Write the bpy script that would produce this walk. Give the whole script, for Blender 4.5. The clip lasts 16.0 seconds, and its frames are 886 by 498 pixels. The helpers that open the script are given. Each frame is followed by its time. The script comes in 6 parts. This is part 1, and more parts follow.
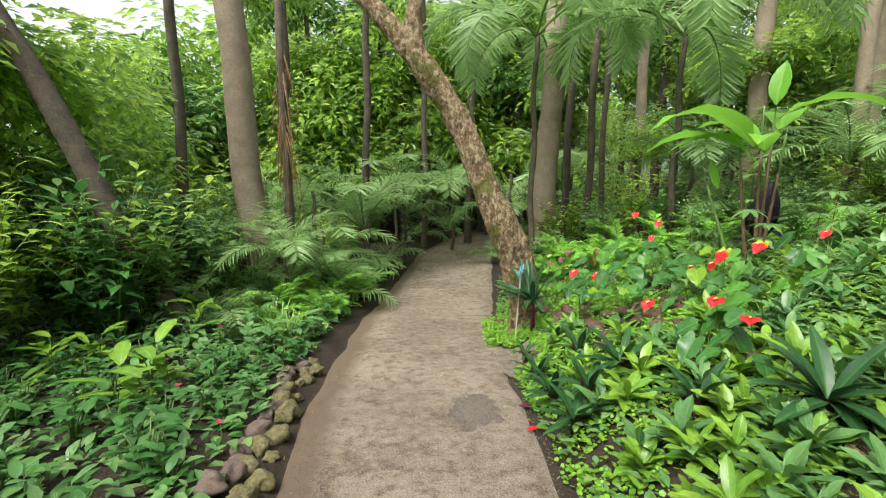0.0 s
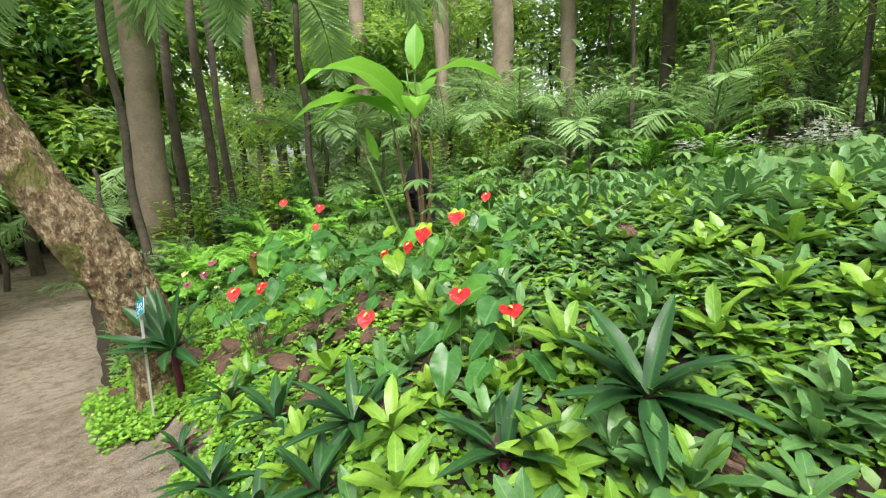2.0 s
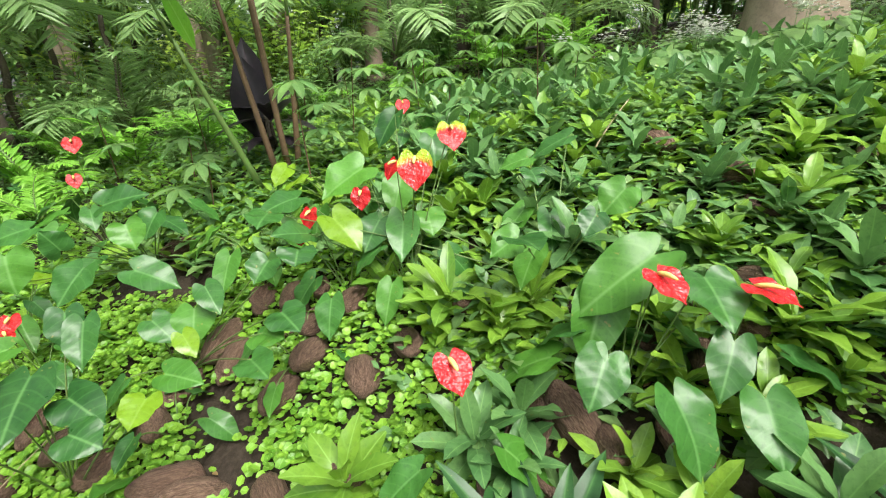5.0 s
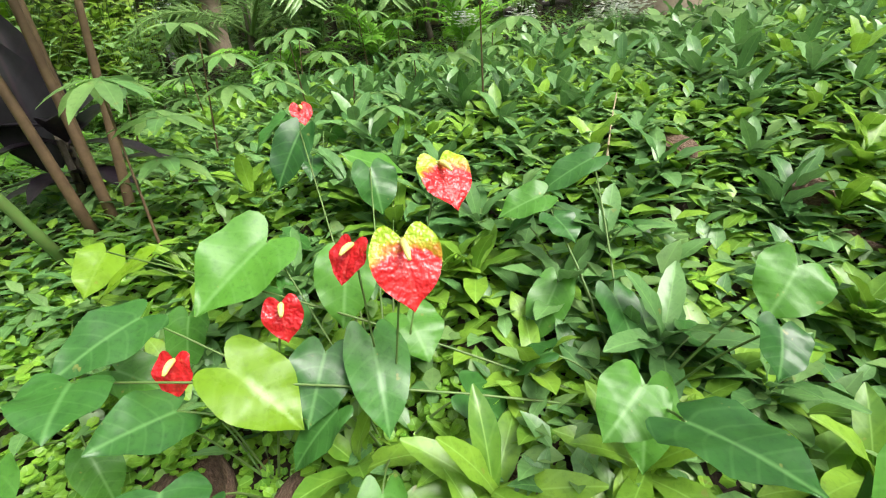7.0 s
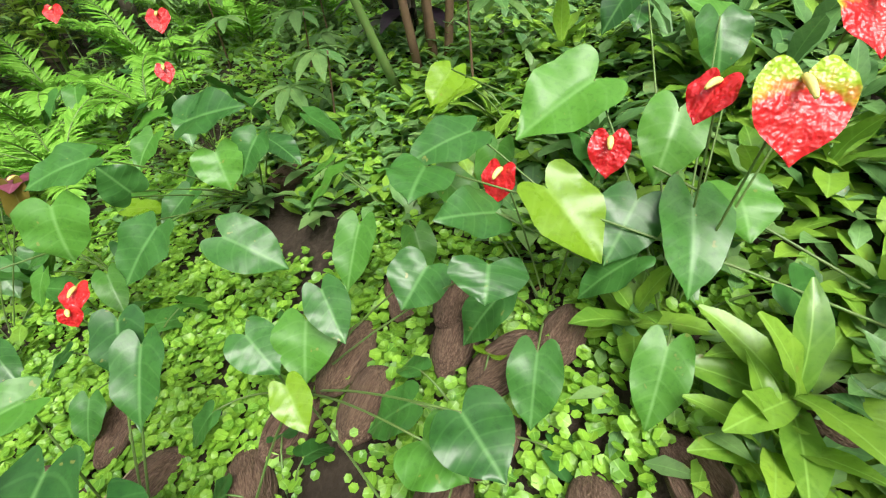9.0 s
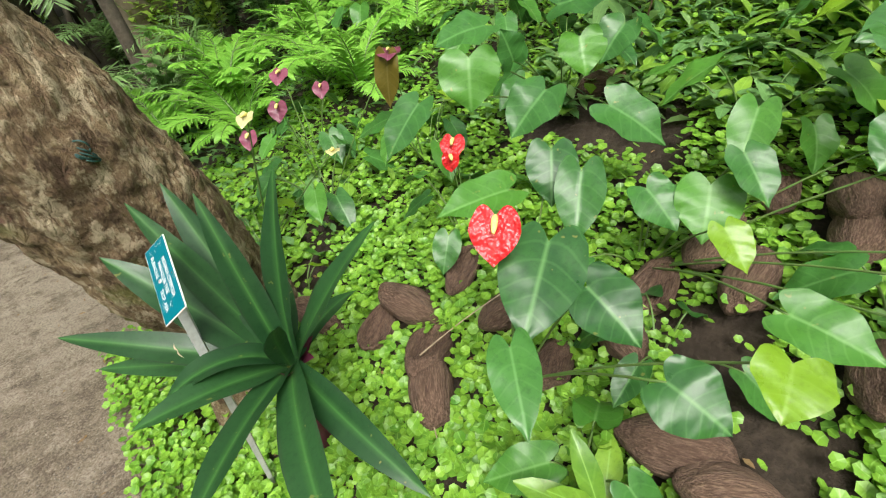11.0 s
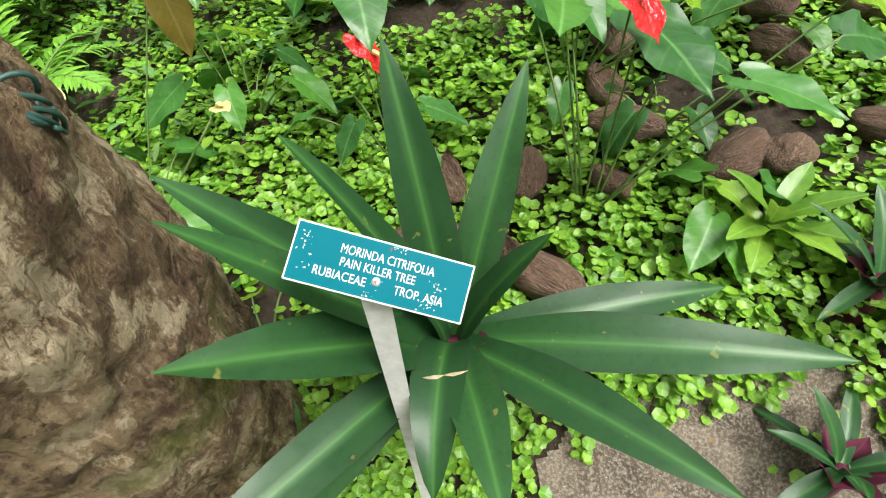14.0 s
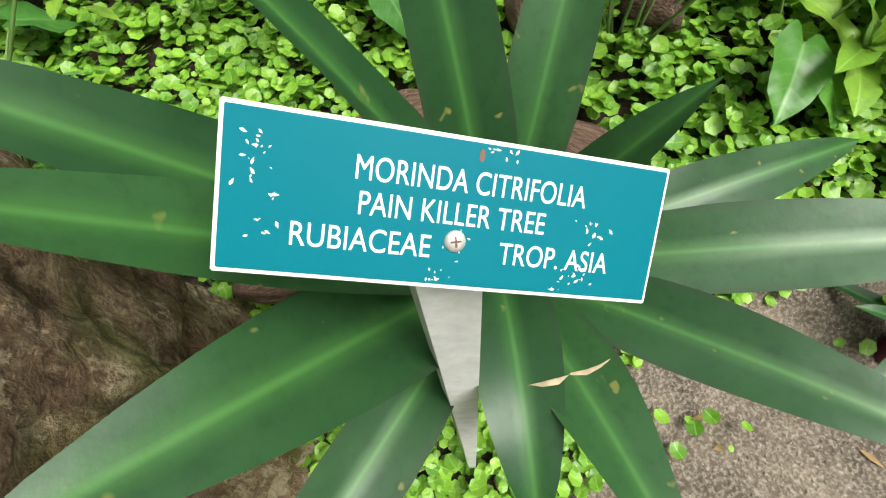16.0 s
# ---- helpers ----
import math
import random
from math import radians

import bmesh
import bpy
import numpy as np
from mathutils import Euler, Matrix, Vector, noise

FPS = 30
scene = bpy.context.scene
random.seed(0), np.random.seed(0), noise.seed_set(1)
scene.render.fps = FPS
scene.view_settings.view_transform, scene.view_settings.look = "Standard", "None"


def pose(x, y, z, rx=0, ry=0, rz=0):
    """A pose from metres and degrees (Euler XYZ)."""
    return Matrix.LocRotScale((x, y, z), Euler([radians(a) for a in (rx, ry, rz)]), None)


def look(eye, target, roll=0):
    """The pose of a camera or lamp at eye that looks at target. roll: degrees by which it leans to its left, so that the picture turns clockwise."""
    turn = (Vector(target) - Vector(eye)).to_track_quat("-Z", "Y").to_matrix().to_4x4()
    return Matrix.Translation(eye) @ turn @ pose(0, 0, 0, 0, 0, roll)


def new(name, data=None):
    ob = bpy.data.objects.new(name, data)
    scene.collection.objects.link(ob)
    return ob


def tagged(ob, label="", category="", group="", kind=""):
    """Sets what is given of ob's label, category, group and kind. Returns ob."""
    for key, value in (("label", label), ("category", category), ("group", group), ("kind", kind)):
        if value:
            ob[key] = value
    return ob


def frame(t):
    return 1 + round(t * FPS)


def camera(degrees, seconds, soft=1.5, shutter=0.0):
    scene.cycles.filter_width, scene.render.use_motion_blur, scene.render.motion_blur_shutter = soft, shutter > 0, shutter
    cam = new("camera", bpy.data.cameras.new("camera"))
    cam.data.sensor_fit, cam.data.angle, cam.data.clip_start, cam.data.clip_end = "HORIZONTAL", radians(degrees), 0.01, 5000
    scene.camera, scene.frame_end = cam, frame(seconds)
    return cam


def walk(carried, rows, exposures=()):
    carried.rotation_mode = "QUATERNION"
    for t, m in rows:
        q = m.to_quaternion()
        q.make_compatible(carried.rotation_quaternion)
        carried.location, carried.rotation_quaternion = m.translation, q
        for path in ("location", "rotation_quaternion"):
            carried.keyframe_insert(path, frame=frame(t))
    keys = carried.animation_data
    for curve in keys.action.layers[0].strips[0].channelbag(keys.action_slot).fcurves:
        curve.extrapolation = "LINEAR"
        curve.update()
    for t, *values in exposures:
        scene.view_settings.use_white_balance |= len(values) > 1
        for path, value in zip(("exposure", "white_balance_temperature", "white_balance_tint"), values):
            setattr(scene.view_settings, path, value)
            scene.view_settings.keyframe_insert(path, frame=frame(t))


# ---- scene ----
cam = camera(89.8, 16.0, 1.2)
PATH = [
    (0, (0.0, 0.0, 1.5), (0.0, 1.975, 1.187), -0.0),
    (0.5, (0.023, 0.404, 1.484), (0.062, 2.38, 1.176), -0.5),
    (1, (0.036, 0.811, 1.415), (0.293, 2.771, 1.108), -0.8),
    (1.5, (0.182, 1.146, 1.329), (0.974, 2.953, 0.998), -2.2),
    (2, (0.282, 1.441, 1.331), (1.678, 2.822, 0.95), -3.3),
    (2.5, (0.314, 1.778, 1.316), (1.924, 2.892, 0.908), -3.0),
    (3, (0.407, 2.073, 1.285), (2.029, 3.098, 0.721), -3.3),
    (3.2, (0.445, 2.208, 1.273), (2.054, 3.216, 0.644), -3.4),
    (5.3, (0.826, 3.266, 1.233), (2.638, 3.577, 0.445), -4.1),
    (5.5, (0.912, 3.335, 1.262), (2.729, 3.567, 0.46), -4.5),
    (6, (1.177, 3.487, 1.264), (2.998, 3.516, 0.438), -3.9),
    (6.5, (1.432, 3.577, 1.251), (3.24, 3.498, 0.399), -3.8),
    (7, (1.59, 3.6, 1.243), (3.392, 3.486, 0.383), -3.7),
    (7.5, (1.689, 3.591, 1.195), (3.488, 3.472, 0.328), -4.8),
    (8, (1.672, 3.611, 1.178), (3.452, 3.521, 0.271), -5.2),
    (8.5, (1.593, 3.707, 1.155), (3.245, 4.067, 0.087), -5.3),
    (9, (1.496, 3.784, 1.142), (2.893, 4.596, -0.037), -6.2),
    (9.5, (1.331, 3.896, 1.121), (2.546, 4.94, -0.076), -5.4),
    (10, (1.127, 4.016, 1.081), (2.201, 5.202, -0.119), -5.5),
    (10.2, (1.072, 4.053, 1.059), (2.13, 5.251, -0.143), -5.6),
    (12.3, (0.598, 4.641, 0.942), (1.711, 5.735, -0.308), -9.7),
    (12.5, (0.573, 4.714, 0.936), (1.756, 5.707, -0.335), -9.9),
    (13, (0.589, 4.916, 0.877), (1.914, 5.631, -0.44), -9.6),
    (13.5, (0.598, 5.022, 0.829), (2.011, 5.45, -0.521), -9.4),
    (14, (0.59, 5.1, 0.781), (2.024, 5.105, -0.613), -9.1),
    (14.5, (0.67, 5.138, 0.712), (1.94, 4.842, -0.804), -7.9),
    (15, (0.755, 5.19, 0.666), (1.854, 4.947, -0.988), -10.3),
    (15.5, (0.792, 5.204, 0.607), (1.801, 5.031, -1.111), -10.2),
    (16, (0.821, 5.192, 0.597), (1.801, 5.11, -1.144), -12.5),
]
walk(cam, [(t, look(eye, target, roll)) for t, eye, target, roll in PATH], ((0.0, 0.55), (2.5, 0.7), (8.0, 0.7), (10.0, 0.5), (12.5, 0.55), (14.0, 0.7), (16.0, 0.62)))

# ---- world and light ----
world = bpy.data.worlds.new("sky")
world.use_nodes = True
scene.world = world
wn = world.node_tree.nodes
sky = wn.new("ShaderNodeTexSky")
sky.sky_type, sky.sun_disc = "NISHITA", False
sky.sun_elevation, sky.sun_rotation = radians(58), radians(218)
sky.air_density, sky.dust_density, sky.ozone_density = 1.0, 4.0, 0.5
wn["Background"].inputs["Strength"].default_value = 0.15
haze = wn.new("ShaderNodeHueSaturation")  # a bright overcast veil
haze.inputs["Saturation"].default_value, haze.inputs["Value"].default_value = 0.22, 1.45
world.node_tree.links.new(sky.outputs[0], haze.inputs["Color"])
world.node_tree.links.new(haze.outputs[0], wn["Background"].inputs["Color"])
sun_data = bpy.data.lights.new("sun", "SUN")
sun_data.energy, sun_data.angle, sun_data.color = 2.5, radians(32), (1.0, 0.96, 0.88)
sun = new("sun", sun_data)
sun.matrix_world = look((0, 0, 30), (-math.sin(radians(218)) * 18.7, -math.cos(radians(218)) * 18.7, 0))


# ---- materials ----
def nodes_of(name):
    m = bpy.data.materials.new(name)
    m.use_nodes = True
    nt = m.node_tree
    return m, nt, nt.nodes["Principled BSDF"]


def node(nt, kind, **values):
    n = nt.nodes.new(kind)
    for k, v in values.items():
        if k == "op":
            n.operation = v
        elif k == "mode":
            n.blend_type = v
    return n


def math_node(nt, op, a, b=None, clamp=False):
    n = nt.nodes.new("ShaderNodeMath")
    n.operation, n.use_clamp = op, clamp
    for slot, v in ((0, a), (1, b)):
        if v is None:
            continue
        if isinstance(v, (int, float)):
            n.inputs[slot].default_value = v
        else:
            nt.links.new(v, n.inputs[slot])
    return n.outputs[0]


def mix_node(nt, fac, a, b, mode="MIX"):
    n = nt.nodes.new("ShaderNodeMixRGB")
    n.blend_type = mode
    for slot, v in ((0, fac), (1, a), (2, b)):
        if isinstance(v, (int, float)):
            n.inputs[slot].default_value = v
        elif isinstance(v, tuple):
            n.inputs[slot].default_value = (*v, 1)
        else:
            nt.links.new(v, n.inputs[slot])
    return n.outputs[0]


def ramp_node(nt, value, lo, hi):
    n = nt.nodes.new("ShaderNodeMapRange")
    n.inputs[1].default_value, n.inputs[2].default_value = lo, hi
    n.clamp = True
    nt.links.new(value, n.inputs[0])
    return n.outputs[0]


def noise_node(nt, scale, detail=4.0, rough=0.55, coords="Object", stretch=None):
    tc = nt.nodes.new("ShaderNodeTexCoord")
    n = nt.nodes.new("ShaderNodeTexNoise")
    n.inputs["Scale"].default_value, n.inputs["Detail"].default_value, n.inputs["Roughness"].default_value = scale, detail, rough
    if stretch:
        mp = nt.nodes.new("ShaderNodeMapping")
        mp.inputs["Scale"].default_value = stretch
        nt.links.new(tc.outputs[coords], mp.inputs[0])
        nt.links.new(mp.outputs[0], n.inputs["Vector"])
    else:
        nt.links.new(tc.outputs[coords], n.inputs["Vector"])
    return n.outputs["Fac"]


def bump_node(nt, bsdf, height, strength, distance):
    b = nt.nodes.new("ShaderNodeBump")
    b.inputs["Strength"].default_value, b.inputs["Distance"].default_value = strength, distance
    nt.links.new(height, b.inputs["Height"])
    nt.links.new(b.outputs[0], bsdf.inputs["Normal"])


def leaf_material(name, dark, light, rib, rough=0.42, veins=9.0, glow=0.3, edge=None, blotch=None, spec=0.3, vein_depth=0.12, lime=None, band=None, quilt=0.0):
    """Leaf: two greens that vary from leaf to leaf, pale midrib, side veins, light passing through the blade."""
    if dark[1] > dark[0]:
        dark, light = (dark[0] * 1.2, *dark[1:]), (light[0] * 1.15, *light[1:])
    m, nt, bsdf = nodes_of(name)
    uv = nt.nodes.new("ShaderNodeUVMap")
    sep = nt.nodes.new("ShaderNodeSeparateXYZ")
    nt.links.new(uv.outputs[0], sep.inputs[0])
    across = math_node(nt, "ABSOLUTE", math_node(nt, "SUBTRACT", sep.outputs[0], 0.5))
    geo = nt.nodes.new("ShaderNodeNewGeometry")
    info = nt.nodes.new("ShaderNodeObjectInfo")
    rnd = math_node(nt, "FRACT", math_node(nt, "ADD", geo.outputs["Random Per Island"], info.outputs["Random"]))
    n1 = noise_node(nt, 28.0, 5.0)
    n2 = noise_node(nt, 3.0, 2.0)
    tone = math_node(nt, "ADD", math_node(nt, "MULTIPLY", rnd, 0.6), math_node(nt, "MULTIPLY", ramp_node(nt, n1, 0.3, 0.7), 0.25))
    tone = math_node(nt, "ADD", tone, math_node(nt, "MULTIPLY", ramp_node(nt, n2, 0.35, 0.65), 0.15), True)
    col = mix_node(nt, tone, dark, light)
    mottle = noise_node(nt, 75.0, 5.0, 0.65)
    col = mix_node(nt, math_node(nt, "MULTIPLY", ramp_node(nt, mottle, 0.5, 0.68), 0.35), col, tuple(c * 0.55 for c in dark))
    scar = math_node(nt, "MULTIPLY", ramp_node(nt, noise_node(nt, 38.0, 2.0), 0.70, 0.74), 0.55)
    col = mix_node(nt, scar, col, (0.26, 0.24, 0.06) if dark[1] > dark[0] else dark)
    if edge:
        col = mix_node(nt, math_node(nt, "MULTIPLY", ramp_node(nt, across, 0.40, 0.5), 0.7), col, edge)
    if band:
        soft = math_node(nt, "ADD", across, math_node(nt, "MULTIPLY", math_node(nt, "SUBTRACT", n2, 0.5), 0.12))
        col = mix_node(nt, math_node(nt, "MULTIPLY", ramp_node(nt, soft, 0.15, 0.03), 0.38), col, band)
    if blotch:
        spots = ramp_node(nt, noise_node(nt, 9.0, 3.0), 0.62, 0.72)
        col = mix_node(nt, math_node(nt, "MULTIPLY", spots, 0.6), col, blotch)
    wave = math_node(nt, "SINE", math_node(nt, "MULTIPLY", math_node(nt, "SUBTRACT", sep.outputs[1], math_node(nt, "MULTIPLY", across, 0.5)), veins * 6.283))
    vein = math_node(nt, "MULTIPLY", ramp_node(nt, wave, 0.8, 1.0), vein_depth)
    col = mix_node(nt, vein, col, rib)
    if lime:
        top = math_node(nt, "ADD", sep.outputs[1], math_node(nt, "MULTIPLY", math_node(nt, "SUBTRACT", noise_node(nt, 45.0, 3.0), 0.5), 0.35))
        col = mix_node(nt, ramp_node(nt, math_node(nt, "SUBTRACT", top, math_node(nt, "MULTIPLY", across, 0.5)), 0.16, 0.0), col, lime)
    midrib = math_node(nt, "MULTIPLY", math_node(nt, "SUBTRACT", 1.0, ramp_node(nt, across, 0.006, 0.04)), 0.5)
    col = mix_node(nt, midrib, col, rib)
    nt.links.new(col, bsdf.inputs["Base Color"])
    bsdf.inputs["Roughness"].default_value = rough
    bsdf.inputs["Specular IOR Level"].default_value = spec
    nt.links.new(math_node(nt, "ADD", rough - 0.08, math_node(nt, "MULTIPLY", n1, 0.2)), bsdf.inputs["Roughness"])
    height = math_node(nt, "ADD", math_node(nt, "MULTIPLY", wave, 0.18), math_node(nt, "MULTIPLY", n1, 1.1))
    if quilt:
        height = math_node(nt, "ADD", height, math_node(nt, "MULTIPLY", noise_node(nt, 85.0, 1.0), quilt))
    bump_node(nt, bsdf, height, 0.4, 0.002)
    tr = nt.nodes.new("ShaderNodeBsdfTranslucent")
    nt.links.new(mix_node(nt, 0.5, col, light), tr.inputs["Color"])
    mx = nt.nodes.new("ShaderNodeMixShader")
    mx.inputs[0].default_value = glow
    nt.links.new(bsdf.outputs[0], mx.inputs[1])
    nt.links.new(tr.outputs[0], mx.inputs[2])
    nt.links.new(mx.outputs[0], nt.nodes["Material Output"].inputs["Surface"])
    return m


def rough_material(name, colours, scale, rough=0.9, bump=0.4, distance=0.01, fine=60.0, spec=0.3, stretch=None):
    """Bark, stone, soil and the like: three colours mixed by coarse and fine noise, with relief."""
    m, nt, bsdf = nodes_of(name)
    n1, n2 = noise_node(nt, scale, 6.0, 0.62, "Object", stretch), noise_node(nt, fine, 5.0, 0.6, "Object", stretch)
    info = nt.nodes.new("ShaderNodeObjectInfo")
    col = mix_node(nt, ramp_node(nt, n1, 0.36, 0.64), colours[0], colours[1])
    col = mix_node(nt, math_node(nt, "MULTIPLY", ramp_node(nt, n2, 0.45, 0.7), 0.6), col, colours[2])
    col = mix_node(nt, math_node(nt, "MULTIPLY", info.outputs["Random"], 0.35), col, colours[0])
    nt.links.new(col, bsdf.inputs["Base Color"])
    bsdf.inputs["Roughness"].default_value = rough
    bsdf.inputs["Specular IOR Level"].default_value = spec
    bump_node(nt, bsdf, math_node(nt, "ADD", n1, math_node(nt, "MULTIPLY", n2, 0.5)), bump, distance)
    return m


def bark_material(name, colours, moss=None, plates=7.0, distance=0.02):
    """Flaking bark: stretched plates with cracks, pale scars and moss low down on one side."""
    m, nt, bsdf = nodes_of(name)
    tc = nt.nodes.new("ShaderNodeTexCoord")
    mp = nt.nodes.new("ShaderNodeMapping")
    mp.inputs["Scale"].default_value = (1.0, 1.0, 0.45)
    nt.links.new(tc.outputs["Object"], mp.inputs[0])
    warp = nt.nodes.new("ShaderNodeTexNoise")
    warp.inputs["Scale"].default_value, warp.inputs["Detail"].default_value = 6.0, 6.0
    nt.links.new(mp.outputs[0], warp.inputs["Vector"])
    moved = nt.nodes.new("ShaderNodeVectorMath")
    moved.operation = "MULTIPLY_ADD"
    moved.inputs[1].default_value = (0.2, 0.2, 0.2)
    nt.links.new(warp.outputs["Color"], moved.inputs[0])
    nt.links.new(mp.outputs[0], moved.inputs[2])
    vo = nt.nodes.new("ShaderNodeTexVoronoi")
    vo.feature = "DISTANCE_TO_EDGE"
    vo.inputs["Scale"].default_value = plates
    nt.links.new(moved.outputs[0], vo.inputs["Vector"])
    crack = ramp_node(nt, vo.outputs["Distance"], 0.0, 0.16)
    n1, n2 = noise_node(nt, 5.0, 8.0, 0.65), noise_node(nt, 45.0, 6.0, 0.7)
    col = mix_node(nt, ramp_node(nt, n1, 0.38, 0.62), colours[0], colours[1])
    col = mix_node(nt, math_node(nt, "MULTIPLY", ramp_node(nt, n2, 0.5, 0.68), 0.7), col, colours[2])
    col = mix_node(nt, math_node(nt, "MULTIPLY", math_node(nt, "SUBTRACT", 1.0, crack), 0.3), col, (0.07, 0.045, 0.028))
    flake = noise_node(nt, 20.0, 9.0, 0.74, "Object", (1.0, 1.0, 0.55))
    col = mix_node(nt, math_node(nt, "MULTIPLY", ramp_node(nt, flake, 0.53, 0.57), 0.75), col, (0.54, 0.45, 0.30))
    col = mix_node(nt, math_node(nt, "MULTIPLY", ramp_node(nt, flake, 0.47, 0.40), 0.85), col, (0.085, 0.05, 0.03))
    red = ramp_node(nt, noise_node(nt, 4.2, 5.0, 0.6), 0.62, 0.66)
    col = mix_node(nt, math_node(nt, "MULTIPLY", red, 0.6), col, (0.15, 0.065, 0.05))
    if moss:
        patch = ramp_node(nt, noise_node(nt, 3.3, 7.0), 0.56, 0.63)
        col = mix_node(nt, math_node(nt, "MULTIPLY", patch, 0.75), col, moss)
    nt.links.new(col, bsdf.inputs["Base Color"])
    bsdf.inputs["Roughness"].default_value = 0.92
    bsdf.inputs["Specular IOR Level"].default_value = 0.25
    height = math_node(nt, "ADD", math_node(nt, "MULTIPLY", crack, 0.3), math_node(nt, "ADD", math_node(nt, "MULTIPLY", flake, 1.6), math_node(nt, "MULTIPLY", n2, 1.1)))
    bump_node(nt, bsdf, height, 1.0, distance)
    return m


def plain_material(name, colour, rough=0.6, wear=None, scale=40.0, metal=0.0):
    m, nt, bsdf = nodes_of(name)
    n1 = noise_node(nt, scale, 6.0, 0.65)
    col = mix_node(nt, math_node(nt, "MULTIPLY", ramp_node(nt, n1, 0.35, 0.75), 0.5), colour, wear or tuple(c * 0.75 for c in colour))
    nt.links.new(col, bsdf.inputs["Base Color"])
    bsdf.inputs["Roughness"].default_value, bsdf.inputs["Metallic"].default_value = rough, metal
    bump_node(nt, bsdf, n1, 0.15, 0.002)
    return m


def path_material():
    """Worn sandy concrete with exposed grit, cracks, damp stains and a coarser gravel patch."""
    m, nt, bsdf = nodes_of("path_surface")
    big, mid, grit = noise_node(nt, 0.9, 5.0, 0.6), noise_node(nt, 5.0, 8.0, 0.68), noise_node(nt, 95.0, 4.0, 0.7)
    col = mix_node(nt, ramp_node(nt, big, 0.38, 0.62), (0.24, 0.205, 0.16), (0.38, 0.335, 0.275))
    col = mix_node(nt, math_node(nt, "MULTIPLY", ramp_node(nt, mid, 0.50, 0.62), 0.65), col, (0.15, 0.12, 0.09))
    lump = noise_node(nt, 10.0, 7.0, 0.72)
    col = mix_node(nt, math_node(nt, "MULTIPLY", ramp_node(nt, lump, 0.52, 0.62), 0.6), col, (0.13, 0.105, 0.08))
    col = mix_node(nt, math_node(nt, "MULTIPLY", ramp_node(nt, lump, 0.47, 0.38), 0.4), col, (0.46, 0.42, 0.355))
    col = mix_node(nt, math_node(nt, "MULTIPLY", ramp_node(nt, grit, 0.52, 0.62), 0.6), col, (0.10, 0.085, 0.068))
    col = mix_node(nt, math_node(nt, "MULTIPLY", ramp_node(nt, grit, 0.48, 0.36), 0.45), col, (0.50, 0.46, 0.40))
    uv = nt.nodes.new("ShaderNodeUVMap")
    sep = nt.nodes.new("ShaderNodeSeparateXYZ")
    nt.links.new(uv.outputs[0], sep.inputs[0])
    rim = math_node(nt, "ADD", sep.outputs[0], math_node(nt, "MULTIPLY", math_node(nt, "SUBTRACT", mid, 0.5), 0.5))
    col = mix_node(nt, math_node(nt, "MULTIPLY", ramp_node(nt, rim, 0.34, 0.2), 0.85), col, mix_node(nt, lump, (0.10, 0.075, 0.052), (0.24, 0.19, 0.14)))
    col = mix_node(nt, 1.0, col, (0.86, 0.81, 0.755), "MULTIPLY")
    nt.links.new(col, bsdf.inputs["Base Color"])
    bsdf.inputs["Roughness"].default_value = 0.93
    bsdf.inputs["Specular IOR Level"].default_value = 0.2
    height = math_node(nt, "ADD", math_node(nt, "MULTIPLY", mid, 1.2), math_node(nt, "ADD", math_node(nt, "MULTIPLY", lump, 1.0), math_node(nt, "MULTIPLY", grit, 0.6)))
    bump_node(nt, bsdf, height, 1.0, 0.02)
    return m


M_ROSETTE = leaf_material("rosette_leaf", (0.055, 0.185, 0.02), (0.25, 0.48, 0.05), (0.34, 0.58, 0.13), 0.30, 3.0, 0.25, spec=0.45)
M_BEDLEAF = leaf_material("bed_leaf", (0.036, 0.132, 0.04), (0.16, 0.355, 0.11), (0.24, 0.46, 0.14), 0.30, 5.0, 0.22, spec=0.45)
M_ANTH = leaf_material("anthurium_leaf", (0.013, 0.068, 0.017), (0.06, 0.215, 0.036), (0.15, 0.33, 0.10), 0.3, 6.0, 0.14, spec=0.38, vein_depth=0.13)
M_ANTH_FRESH = leaf_material("fresh_anthurium_leaf", (0.035, 0.15, 0.02), (0.09, 0.28, 0.035), (0.2, 0.4, 0.12), 0.32, 6.0, 0.18, spec=0.35, vein_depth=0.13)
M_ANTH_LIME = leaf_material("young_anthurium_leaf", (0.12, 0.28, 0.012), (0.17, 0.35, 0.02), (0.26, 0.42, 0.07), 0.27, 6.0, 0.25, spec=0.45, vein_depth=0.2)
M_BOAT = leaf_material("boat_lily_leaf", (0.010, 0.046, 0.015), (0.027, 0.098, 0.028), (0.07, 0.19, 0.045), 0.36, 0.0, 0.10, (0.03, 0.05, 0.028), spec=0.35, band=(0.05, 0.16, 0.032))
M_PURPLE = leaf_material("purple_leaf_underside", (0.07, 0.012, 0.03), (0.16, 0.03, 0.06), (0.2, 0.06, 0.09), 0.4, 0.0, 0.2)
M_PILEA = leaf_material("creeping_leaf", (0.045, 0.19, 0.018), (0.26, 0.54, 0.05), (0.34, 0.6, 0.12), 0.36, 0.0, 0.22, spec=0.4)
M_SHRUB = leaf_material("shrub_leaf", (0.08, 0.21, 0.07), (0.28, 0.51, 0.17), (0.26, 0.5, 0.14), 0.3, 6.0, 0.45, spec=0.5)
# Dark leaf for bed and wood; woodland shade is put into its green.
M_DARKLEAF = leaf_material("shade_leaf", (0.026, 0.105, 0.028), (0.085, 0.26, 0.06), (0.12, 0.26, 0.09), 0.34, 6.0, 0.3)
